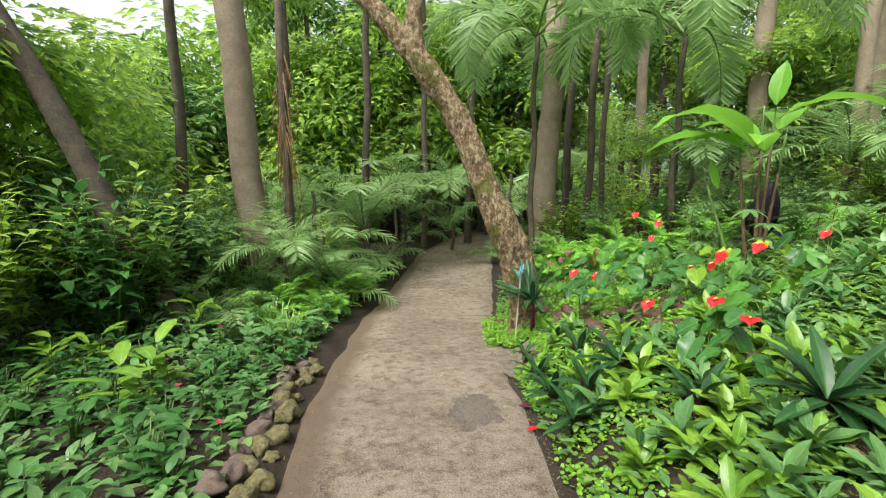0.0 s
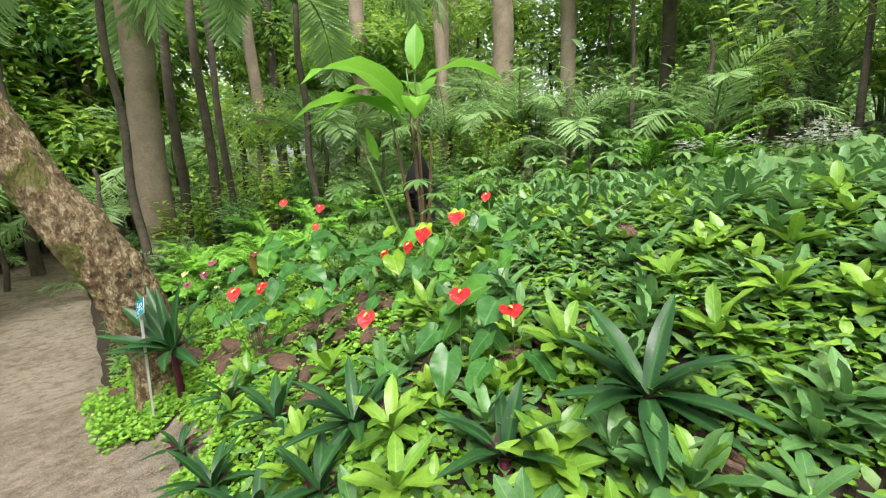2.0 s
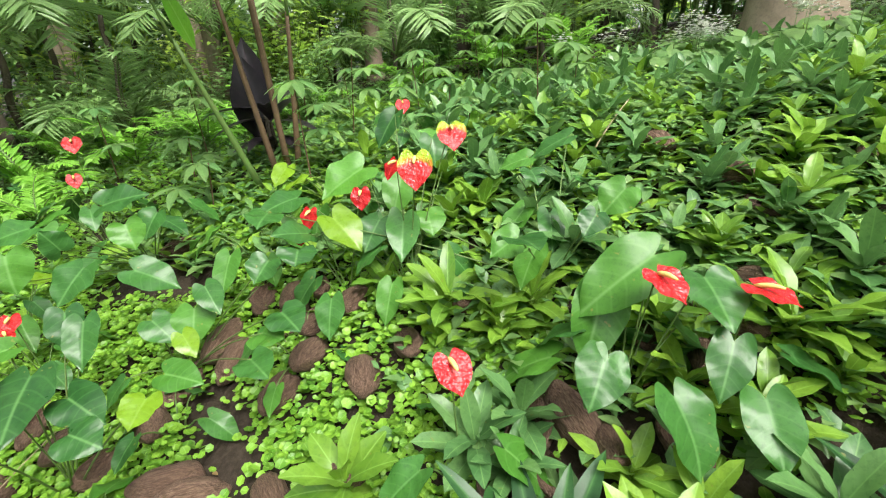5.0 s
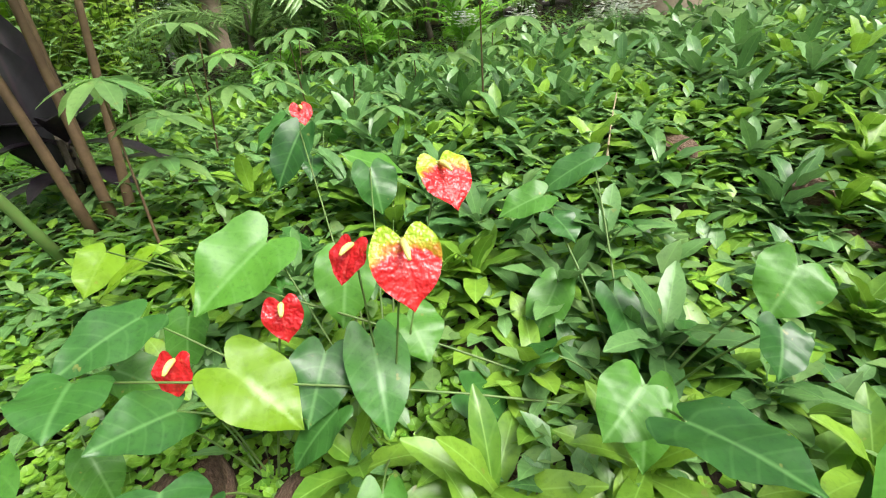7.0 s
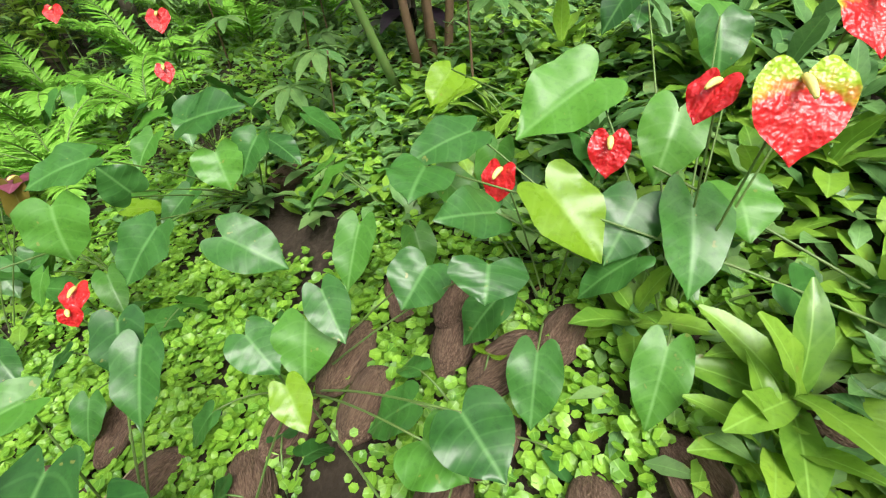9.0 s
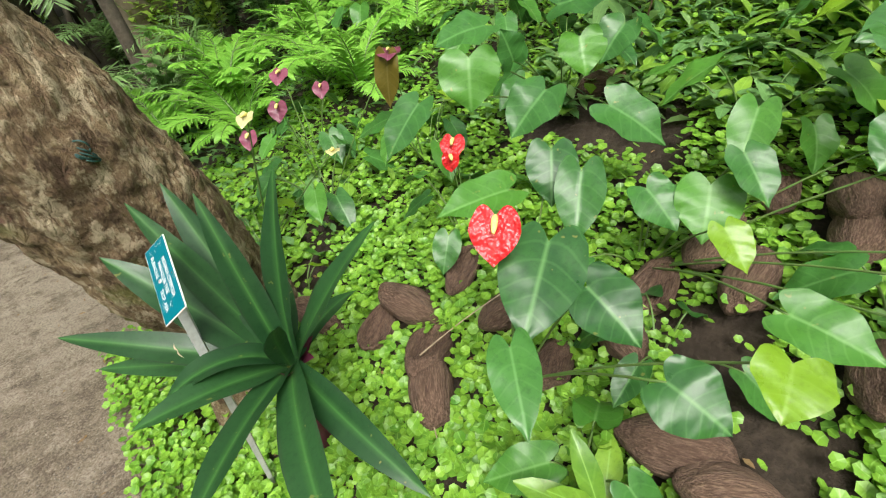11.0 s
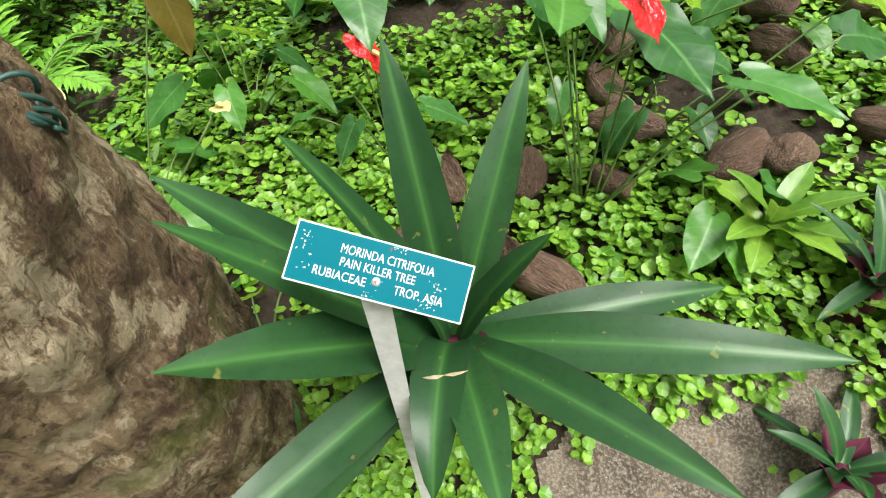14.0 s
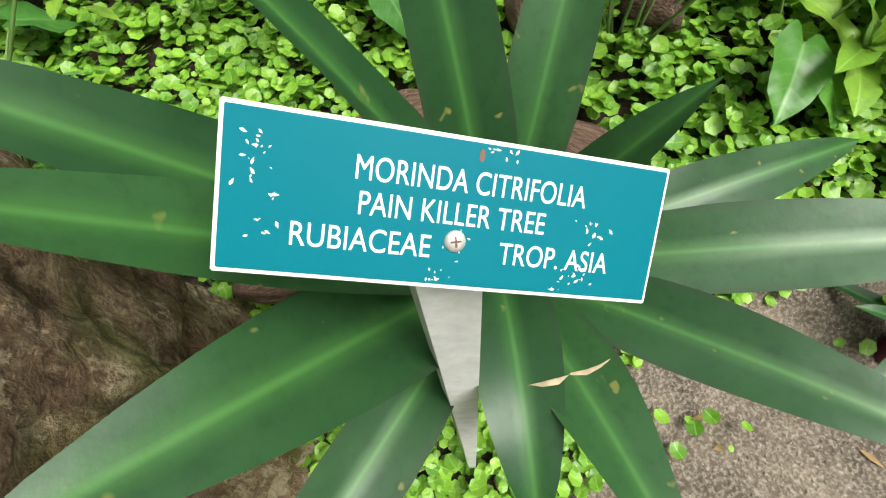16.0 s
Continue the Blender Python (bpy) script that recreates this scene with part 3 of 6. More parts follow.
# ---- plant label ----
def build_label():
    tl, tr, br, bl = Vector((0.970, 5.255, 0.490)), Vector((0.930, 5.068, 0.422)), Vector((0.880, 5.088, 0.380)), Vector((0.922, 5.276, 0.449))
    right, down = unit((tr - tl) + (br - bl)), unit((bl - tl) + (br - tr))
    normal = unit(right.cross(down)) * -1
    if normal.x > 0:
        normal = -normal
    down = unit(down - right * down.dot(right))
    w, h, centre = 0.195, 0.0655, (tl + tr + br + bl) / 4
    frame_m = Matrix((right, -down, normal)).transposed().to_4x4()
    frame_m = frame_m @ pose(0, 0, 0, 0, 0, -1.8) @ Matrix.Diagonal((1.015, 1.015, 1.0, 1.0))
    frame_m.translation = centre
    label = new("plant_label")
    label.matrix_basis = frame_m
    tagged(label, "teal engraved plant label with white lettering on a white post", "plant label")

    def slab(x0, x1, y0, y1, z0, z1, mat, bevel=0.0006):
        bm = bmesh.new()
        bmesh.ops.create_cube(bm, size=1.0)
        bmesh.ops.scale(bm, vec=(x1 - x0, y1 - y0, z1 - z0), verts=bm.verts)
        bmesh.ops.translate(bm, vec=((x0 + x1) / 2, (y0 + y1) / 2, (z0 + z1) / 2), verts=bm.verts)
        bmesh.ops.bevel(bm, geom=bm.edges[:], offset=bevel, segments=2, affect="EDGES")
        me = bpy.data.meshes.new("slab")
        bm.to_mesh(me)
        bm.free()
        me.materials.append(mat)
        return me

    part("backing", slab(-w / 2, w / 2, -h / 2, h / 2, -0.003, 0.0, M_WHITE), label, "white plastic backing showing at the bevelled edge")
    part("face", slab(-w / 2 + 0.0018, w / 2 - 0.0018, -h / 2 + 0.0018, h / 2 - 0.0018, -0.0005, 0.0008, M_TEAL, 0.0003), label, "teal face with chipped paint")

    def words(text, x, y, size, squeeze=0.86):
        cu = bpy.data.curves.new("lettering", "FONT")
        cu.body, cu.size, cu.extrude = text, size, 0.00012
        cu.space_character = 1.02
        cu.materials.append(M_WHITE)
        ob = new("lettering", cu)
        ob.parent = label
        ob.matrix_basis = Matrix.Translation((x, y, 0.00095)) @ Matrix.Diagonal((squeeze, 1, 1, 1))

    words("MORINDA CITRIFOLIA", -0.047, 0.0095, 0.0140, 0.72)
    words("PAIN KILLER TREE", -0.0445, -0.0045, 0.0138, 0.74)
    words("RUBIACEAE", -0.0700, -0.0195, 0.0138, 0.80)
    words("TROP. ASIA", 0.0185, -0.0195, 0.0138, 0.76)
    mb = Mesh()
    r = random.Random(3)
    for cx, cy, n in ((-0.083, 0.018, 6), (-0.084, 0.006, 5), (-0.082, -0.014, 3), (-0.008, -0.028, 5), (0.062, 0.0, 8), (0.058, -0.024, 6), (0.015, 0.029, 4), (0.045, -0.028, 3), (0.0, -0.012, 3)):
        for _ in range(n * 2):
            x, y, a, l = cx + r.gauss(0, 0.004), cy + r.gauss(0, 0.0035), r.uniform(0, 6.28), r.uniform(0.0004, 0.0018)
            d, q = Vector((math.cos(a), math.sin(a), 0)), Vector((-math.sin(a), math.cos(a), 0))
            c = Vector((max(-0.094, min(0.094, x)), max(-0.029, min(0.029, y)), 0.00098))
            mb.add([c - d * l, c + q * l * 0.35, c + d * l * 0.8, c - q * l * 0.45 + d * l * 0.2], [[3, 2, 1, 0]], [(0, 0)] * 4, M_WHITE)
    tagged(part("paint_chip", mb, label), "pale flecks where the teal paint has chipped", "", "", "stuff")
    bm = bmesh.new()
    bmesh.ops.create_uvsphere(bm, u_segments=24, v_segments=10, radius=0.0048)
    bmesh.ops.scale(bm, vec=(1, 1, 0.42), verts=bm.verts)
    me = bpy.data.meshes.new("screw")
    bm.to_mesh(me)
    bm.free()
    me.materials.append(M_STEEL)
    screw = part("screw", me, label, "round-headed steel screw")
    screw.location = (-0.002, -0.0115, 0.001)
    for a in (0.2, 0.2 + math.pi / 2):
        slot = part("slot", slab(-0.0024, 0.0024, -0.0005, 0.0005, 0.0012, 0.00225, M_RUST, 0.0001), screw)
        slot.rotation_euler = (0, 0, a)
    slot = part("notch", slab(0.0038, 0.0058, h / 2 - 0.0095, h / 2 - 0.0045, 0.0006, 0.0012, M_RUST, 0.0005), label, "small drilled notch at the upper edge")
    # the post stands upright behind the board and tapers into the soil
    inv = frame_m.inverted()
    head = Vector((0.916, 5.184, 0.425)) - normal * 0.016
    foot = Vector((0.884, 5.232, ground_z(0.884, 5.232) - 0.05))
    mb = Mesh()
    q = [(-0.015, -0.011), (0.015, -0.011), (0.015, 0.011), (-0.015, 0.011)]
    verts, faces = [], []
    ax, ay = unit(Vector((right.x, right.y, 0))), unit(Vector((normal.x, normal.y, 0)))
    for s in np.linspace(0, 1, 9):
        c = head.lerp(foot, float(s))
        k = 1.15 - 0.75 * float(s)
        verts += [inv @ (c + ax * a * k + ay * b * (1 - 0.4 * float(s))) for a, b in q]
    for i in range(8):
        faces += [[i * 4 + j, i * 4 + (j + 1) % 4, i * 4 + 4 + (j + 1) % 4, i * 4 + 4 + j] for j in range(4)]
    faces += [[3, 2, 1, 0], [32, 33, 34, 35]]
    mb.add(verts, faces, [(0, 0)] * len(verts), M_POST)
    part("post", mb, label, "weathered white wooden post", False)


# ---- boat lilies ----
def boat_lily(place, leaves, rise=0.06, tips=(), group="boat lilies", label="boat lily with dark green strap leaves and purple core"):
    """leaves: (direction in degrees, lift in degrees, length, width, bend); tips: where single leaves end, with width and bend."""
    lily = thing("boat_lily", label, "plant", place, group)
    r = random.Random(int(place[0] * 1000 + place[1] * 77))
    heart = Vector((0, 0, rise))

    def leaf(d, length, width, bend, face=0.0):
        flat = unit(Vector((d.x, d.y, 0)))
        n = unit(Vector((-flat.x * d.z, -flat.y * d.z, math.hypot(d.x, d.y) + 0.02))) + Vector((-0.6, -0.25, 0.3)) * face
        mb = Mesh()
        blade(mb, heart + flat * 0.012, d, n, length, width * 1.3, M_BOAT, TAPER, bend, 0.26, 0.0, 0.05, 3, r.uniform(0, 6))
        part("leaf", mb, lily)

    for az, el, length, width, bend in leaves:
        leaf(way(radians(az), radians(el)), length, width, bend)
    for tx, ty, tz, width, bend in tips:
        chord = Vector((tx, ty, tz)) - Vector(place) - heart
        flat = unit(Vector((chord.x, chord.y, 0)))
        el = math.atan2(chord.z, math.hypot(chord.x, chord.y)) + bend / 2
        d = flat * math.cos(el) + Vector((0, 0, math.sin(el)))
        leaf(d, chord.length * (bend / 2) / math.sin(bend / 2), width, bend, 1.0 if bend < 1 else 0.0)
    for k in range(6):
        mb = Mesh()
        a = k * 1.05
        blade(mb, heart + Vector((0, 0, -0.05)), way(a, 1.0), way(a, 1.0 + 1.57), 0.12, 0.06, M_PURPLE, OVAL, 0.4, 0.4)
        part("bract", mb, lily, "deep purple leaf base")
    mb = Mesh()
    tube(mb, [(0, 0, -0.06), (0, 0, rise * 0.5), heart], [0.028, 0.026, 0.018], M_PURPLE, 10)
    part("stem", mb, lily, "short purple-brown stem")
    return lily


def ring_of_leaves(r, count, length, width):
    out = []
    for k in range(count):
        el = (62, 44, 28, 14, 4)[k * 5 // count] + r.uniform(-8, 8)
        out.append((k * 137.5 + r.uniform(-15, 15), el, length * r.uniform(0.8, 1.1), width * r.uniform(0.85, 1.1), r.uniform(0.3, 0.8)))
    return out


def build_boat_lilies():
    # the large one behind the label
    cx, cy = 1.07, 5.11
    gz = ground_z(cx, cy)
    lily = boat_lily((cx, cy, gz), [(60, 30, 0.28, 0.05, 0.6), (20, 20, 0.3, 0.05, 0.8)], 0.075 - gz, (
        (1.03, 5.40, 0.53, 0.07, 0.06), (0.945, 5.365, 0.53, 0.06, 0.06), (0.812, 5.372, 0.41, 0.08, 0.4), (1.025, 5.26, 0.537, 0.056, 0.35), (1.205, 5.132, 0.581, 0.068, 0.3), (1.275, 4.902, 0.477, 0.064, 0.3),
        (0.991, 4.96, 0.346, 0.048, 0.5), (1.027, 4.599, 0.058, 0.062, 0.6), (0.831, 4.555, 0.126, 0.075, 0.5), (0.715, 4.821, 0.172, 0.066, 0.45), (0.737, 5.066, 0.20, 0.068, 0.5), (0.656, 5.484, 0.20, 0.062, 0.3), (0.68, 5.49, 0.05, 0.054, 0.3), (0.793, 5.165, 0.108, 0.066, 2.1)),
        label="large boat lily with dark green strap leaves behind the label")
    mb = Mesh()
    fold = Vector((0.874, 5.123, 0.292)) - Vector((cx, cy, gz))
    for side in (-1, 1):
        blade(mb, fold, (-0.15, side, 0.15), (-0.7, 0, 0.6), 0.03, 0.005, M_TWIG, SHORT, 0.8, 0.4, 0, 0.2)
    part("torn_edge", mb, lily, "dry tan tear across a folded leaf")
    r = random.Random(11)
    for x, y, n, length in ((1.84, 1.98, 16, 0.40), (1.44, 2.33, 12, 0.32), (1.32, 3.12, 14, 0.34), (1.16, 3.62, 12, 0.30), (0.86, 3.25, 13, 0.30), (0.84, 3.75, 12, 0.28), (0.88, 2.75, 13, 0.30), (1.05, 3.0, 12, 0.3), (1.12, 4.2, 10, 0.22), (2.45, 0.95, 14, 0.42), (0.85, 4.35, 9, 0.2)):
        boat_lily((x, y, ground_z(x, y)), ring_of_leaves(r, n, length, length * 0.15), 0.11)


# ---- anthuriums ----
def heart_leaf(parent, base, joint, along, normal, length, width, mat=None, label="", bend=None):
    mb = Mesh()
    r = random.Random(int(abs(joint[0] * 7919 + joint[1] * 104729)))
    blade(mb, joint, along, normal, length, width * 1.08, mat or (M_ANTH_FRESH if r.random() < 0.25 else M_ANTH), HEART, r.uniform(0.3, 0.8) if bend is None else bend + r.uniform(0, 0.3), r.uniform(0.05, 0.25), 0.20, 0.08, 5, r.uniform(0, 6))
    leaf = part("leaf", mb, parent, label)
    mb = Mesh()
    tube(mb, curve_points(base, joint, 0.03, 7), [0.004, 0.0035, 0.003, 0.003, 0.0025, 0.0025, 0.0022], M_STEM, 6)
    part("stalk", mb, leaf)


def spathe(parent, base, joint, along, normal, length, width, mat, label="", lime=False):
    mb = Mesh()
    blade(mb, joint, along, normal, length, width, M_BICOLOR if lime else mat, HEART, 0.35, 0.08, 0.22, 0.07, 5, 1.3)
    flower = part("spathe", mb, parent, label)
    mb = Mesh()
    tip = Vector(joint) + unit(normal) * length * 0.32 + unit(along) * length * 0.30
    tube(mb, curve_points(joint, tip, 0.004, 6), [0.0045, 0.0065, 0.0068, 0.0064, 0.0055, 0.003], M_SPADIX, 10)
    part("spadix", mb, flower, "pale yellow spadix")
    mb = Mesh()
    tube(mb, curve_points(base, joint, 0.02, 8), [0.0036, 0.003, 0.0028, 0.0026, 0.0025, 0.0024], M_STEM, 6)
    part("flower_stalk", mb, flower)


def anthurium(x, y, leaves, height, spread, seed, flowers=(), limes=0, size=0.2, label="anthurium with heart-shaped dark green leaves", blades=()):
    """blades: (stalk end x, y, z, tip x, y, z, width, young); flowers: (x, y, z, towards in degrees, tip lift in degrees, size, material, lime)."""
    z = ground_z(x, y)
    plant = thing("anthurium", label, "plant", (x, y, z), "anthuriums in the bed")
    r = random.Random(seed)
    for k in range(leaves):
        a = k * 2.4 + r.uniform(-0.4, 0.4)
        out = Vector((math.cos(a), math.sin(a), 0))
        rr = spread * (0.25 + 0.75 * math.sqrt((k + 0.5) / leaves)) * r.uniform(0.8, 1.15)
        joint = out * rr + Vector((0, 0, height * r.uniform(0.5, 1.1) * (1.15 - 0.45 * rr / spread)))
        along = out + Vector((0, 0, r.uniform(-0.9, -0.25)))
        normal = Vector((out.x * 0.5, out.y * 0.5, 1)) + Vector((r.uniform(-0.35, 0.15), r.uniform(-0.35, 0.2), 0))
        ln = size * r.uniform(0.6, 1.0)
        heart_leaf(plant, out * 0.02, joint, along, normal, ln, ln * r.uniform(0.55, 0.68), M_ANTH_LIME if k < limes else None, "young yellow-green leaf" if k < limes else "")
    for jx, jy, jz, tx, ty, tz, w, young in blades:
        joint, tip = Vector((jx - x, jy - y, jz - z)), Vector((tx - x, ty - y, tz - z))
        chord = tip - joint
        normal = Vector((-0.35, -0.2, 0.8))
        heart_leaf(plant, unit((joint.x, joint.y, 0)) * 0.02, joint, chord, normal, chord.length * 1.03, w, (None, M_ANTH_LIME, M_ANTH_FRESH)[young], "young yellow-green leaf" if young == 1 else "", 0.25)
    for fx, fy, fz, az, tip, fs, mat, lime in flowers:
        face = way(radians(az), radians(28))
        along = way(radians(az), radians(-62 + tip))
        spathe(plant, (0.02, 0.0, 0), Vector((fx - x, fy - y, fz - z)) - along * fs * 0.42, along, face, fs, fs * 1.0, mat, "glossy red spathe with lime green lobes" if lime else "", lime)
    return plant


def build_anthuriums():
    red = "anthurium with heart-shaped leaves and glossy red spathes"
    anthurium(2.36, 3.70, 6, 0.22, 0.22, 1, ((2.30, 3.62, 0.87, 190, 10, 0.135, M_RED, True), (2.53, 3.52, 0.96, 200, 25, 0.125, M_RED, True), (2.38, 3.74, 0.86, 150, 20, 0.085, M_RED, False)), 0, 0.2, red, ((2.41, 3.72, 0.65, 2.23, 3.68, 0.55, 0.13, 0), (2.33, 4.00, 0.67, 2.25, 3.85, 0.58, 0.15, 1), (2.66, 3.98, 0.80, 2.49, 4.12, 0.72, 0.20, 0), (2.51, 4.25, 0.70, 2.34, 4.35, 0.70, 0.14, 0), (2.29, 4.10, 0.61, 2.17, 4.18, 0.66, 0.13, 0), (2.61, 3.78, 0.76, 2.48, 3.79, 0.64, 0.14, 0), (2.39, 3.82, 0.64, 2.26, 3.85, 0.56, 0.13, 0), (2.50, 3.64, 0.64, 2.40, 3.59, 0.59, 0.14, 0), (3.12, 3.95, 0.99, 3.01, 4.04, 0.84, 0.12, 0), (3.03, 3.73, 0.87, 2.94, 3.69, 0.75, 0.14, 0), (3.17, 3.66, 0.81, 3.13, 3.82, 0.92, 0.12, 0)))
    anthurium(2.32, 3.98, 5, 0.20, 0.2, 2, ((2.39, 3.89, 0.73, 190, 0, 0.085, M_RED, False), (2.33, 4.11, 0.66, 170, 5, 0.085, M_RED, False), (2.30, 4.15, 0.58, 200, -20, 0.06, M_RED, False)), 0, 0.18, red)
    anthurium(3.5, 3.98, 6, 0.28, 0.22, 3, ((3.47, 4.01, 1.0, 200, 20, 0.09, M_RED, False),), 0, 0.2, red)
    anthurium(1.84, 2.92, 7, 0.34, 0.2, 4, ((1.79, 2.84, 0.70, 215, 45, 0.105, M_RED, False),), 0, 0.22, red, ((1.97, 2.84, 0.70, 1.84, 3.06, 0.58, 0.17, 2), (1.95, 2.97, 0.60, 1.80, 3.02, 0.42, 0.15, 2), (1.92, 2.72, 0.66, 1.77, 2.68, 0.60, 0.15, 0), (1.75, 2.98, 0.50, 1.63, 3.02, 0.42, 0.13, 0)))
    anthurium(1.92, 2.62, 5, 0.28, 0.2, 5, ((1.85, 2.58, 0.66, 230, 60, 0.11, M_RED, False),), 1, 0.2, red)
    anthurium(1.62, 3.36, 5, 0.22, 0.17, 6, ((1.59, 3.35, 0.53, 215, 30, 0.10, M_RED, False),), 1, 0.2, red)
    anthurium(1.50, 4.70, 0, 0.30, 0.13, 7, ((1.40, 4.68, 0.49, 215, 20, 0.10, M_RED, False),), 0, 0.235, red, ((1.51, 4.63, 0.44, 1.32, 4.55, 0.37, 0.16, 0), (1.52, 4.54, 0.36, 1.49, 4.40, 0.32, 0.13, 0), (1.57, 4.78, 0.48, 1.40, 4.83, 0.49, 0.10, 0), (1.76, 4.71, 0.47, 1.64, 4.64, 0.36, 0.11, 0), (1.78, 4.81, 0.49, 1.69, 4.74, 0.40, 0.12, 0), (1.27, 4.54, 0.40, 1.17, 4.43, 0.38, 0.08, 0), (1.36, 4.32, 0.41, 1.35, 4.22, 0.40, 0.11, 0), (1.49, 4.20, 0.43, 1.40, 4.18, 0.41, 0.10, 1)))
    anthurium(1.86, 5.22, 7, 0.26, 0.22, 8, ((1.84, 5.23, 0.36, 215, 30, 0.085, M_RED, False), (1.80, 5.20, 0.33, 240, -10, 0.06, M_RED, False)), 0, 0.2, red)
    anthurium(2.62, 5.30, 6, 0.42, 0.30, 9, (), 0, 0.22, "anthurium with large bluish-green heart-shaped leaves", ((1.92, 5.21, 0.63, 1.85, 5.15, 0.50, 0.18, 0), (2.04, 5.01, 0.53, 1.89, 5.03, 0.44, 0.16, 0), (2.10, 4.83, 0.50, 2.13, 4.65, 0.43, 0.15, 0), (2.09, 5.29, 0.68, 1.93, 5.37, 0.67, 0.15, 0), (2.36, 5.19, 0.70, 2.45, 5.02, 0.75, 0.18, 0), (2.35, 5.09, 0.61, 2.30, 5.02, 0.51, 0.15, 0), (1.69, 5.20, 0.56, 1.53, 5.18, 0.47, 0.11, 0), (2.10, 5.18, 0.58, 2.06, 5.19, 0.68, 0.12, 0), (2.44, 4.98, 0.64, 2.33, 5.00, 0.55, 0.13, 0)))
    anthurium(2.86, 5.88, 9, 0.42, 0.30, 10, ((2.84, 5.85, 0.91, 225, 20, 0.10, M_RED, False), (2.74, 5.80, 0.72, 230, 10, 0.08, M_RED, False)), 0, 0.22, red)
    anthurium(3.32, 7.6, 8, 0.45, 0.35, 11, ((3.3, 7.64, 0.88, 225, 20, 0.12, M_RED, False),), 0, 0.22, red)
    pale = "anthurium with dusky pink and cream spathes"
    anthurium(1.75, 6.05, 8, 0.34, 0.30, 12, ((2.03, 5.75, 0.56, 225, 60, 0.10, M_PINK, False), (1.62, 6.0, 0.40, 230, 20, 0.08, M_PINK, False), (1.80, 6.3, 0.45, 220, 40, 0.09, M_PINK, False)), 0, 0.2, pale)
    anthurium(1.42, 6.15, 9, 0.26, 0.28, 13, ((1.39, 5.74, 0.50, 215, 40, 0.06, M_CREAM, False), (1.57, 5.54, 0.37, 225, 70, 0.05, M_CREAM, False), (1.45, 5.95, 0.35, 225, 20, 0.07, M_PINK, False)), 2, 0.17, pale)
    bronze = anthurium(2.15, 5.72, 9, 0.34, 0.28, 14, (), 1, 0.2)
    heart_leaf(bronze, (-0.02, 0, 0), (-0.13, 0.03, 0.545 - ground_z(2.15, 5.72)), (-0.05, -0.02, -0.2), (-0.8, -0.5, 0.2), 0.2, 0.10, M_BRONZE, "bronze young leaf hanging down")
    anthurium(1.98, 4.60, 2, 0.2, 0.2, 15, (), 0, 0.17, blades=((1.92, 4.61, 0.38, 1.89, 4.50, 0.32, 0.12, 0), (2.01, 4.49, 0.39, 1.90, 4.44, 0.30, 0.15, 0), (1.59, 4.23, 0.43, 1.58, 4.10, 0.43, 0.10, 0), (1.83, 4.06, 0.43, 1.79, 3.96, 0.45, 0.13, 0), (1.87, 4.00, 0.49, 1.80, 3.90, 0.48, 0.13, 0), (1.69, 4.01, 0.43, 1.62, 3.91, 0.44, 0.11, 0), (1.84, 4.40, 0.39, 1.79, 4.32, 0.34, 0.08, 1), (2.12, 4.19, 0.56, 2.03, 4.21, 0.51, 0.13, 0), (2.10, 4.04, 0.62, 2.03, 4.02, 0.59, 0.14, 0), (2.05, 4.45, 0.47, 1.98, 4.35, 0.40, 0.10, 0)))
    anthurium(1.72, 4.42, 5, 0.16, 0.2, 16, (), 0, 0.16)
    anthurium(2.0, 4.05, 6, 0.16, 0.22, 17, (), 1, 0.17)
    anthurium(2.55, 4.55, 9, 0.26, 0.32, 18, (), 1, 0.2)
    anthurium(1.32, 5.62, 6, 0.18, 0.2, 19, (), 1, 0.15)
    anthurium(1.38, 4.42, 5, 0.16, 0.14, 20, (), 0, 0.16)
    anthurium(2.7, 3.15, 6, 0.24, 0.22, 21, (), 0, 0.2)
    anthurium(2.35, 3.12, 4, 0.2, 0.2, 22, (), 1, 0.19, blades=((2.04, 3.23, 0.71, 1.89, 3.16, 0.77, 0.14, 0), (2.28, 2.88, 0.81, 2.22, 2.96, 0.74, 0.13, 0), (2.80, 3.22, 0.81, 2.77, 3.36, 0.78, 0.11, 0), (2.87, 3.05, 0.89, 2.86, 3.23, 0.81, 0.10, 0), (2.73, 3.21, 0.77, 2.64, 3.17, 0.74, 0.11, 0), (2.16, 3.23, 0.67, 2.09, 3.32, 0.63, 0.12, 0), (2.18, 2.98, 0.75, 2.10, 3.02, 0.71, 0.09, 0), (2.31, 4.28, 0.69, 2.18, 4.25, 0.70, 0.15, 0), (2.66, 4.37, 0.81, 2.55, 4.39, 0.75, 0.10, 1)))
    anthurium(2.0, 6.5, 9, 0.36, 0.32, 23, ((2.05, 6.4, 0.3, 230, 30, 0.09, M_PINK, False),), 0, 0.2, pale)
    anthurium(2.95, 4.25, 8, 0.26, 0.3, 24, (), 2, 0.18)


# ---- bed of leafy rosettes ----
def rosette_leaves(seed, count, length, width):
    r, out = random.Random(seed), []
    for k in range(count):
        s = k / (count - 1)
        el = 1.2 - 1.15 * s ** 0.7 + r.uniform(-0.15, 0.15)
        a = k * 2.4 + r.uniform(-0.3, 0.3)
        ln = length * (0.55 + 0.5 * math.sin(math.pi * min(1, 0.25 + s * 0.75)))
        out.append((a, el, ln, width * (0.75 + 0.3 * s), r.uniform(0.35, 0.85), 0.07 * (1 - s) + 0.03))
    return out


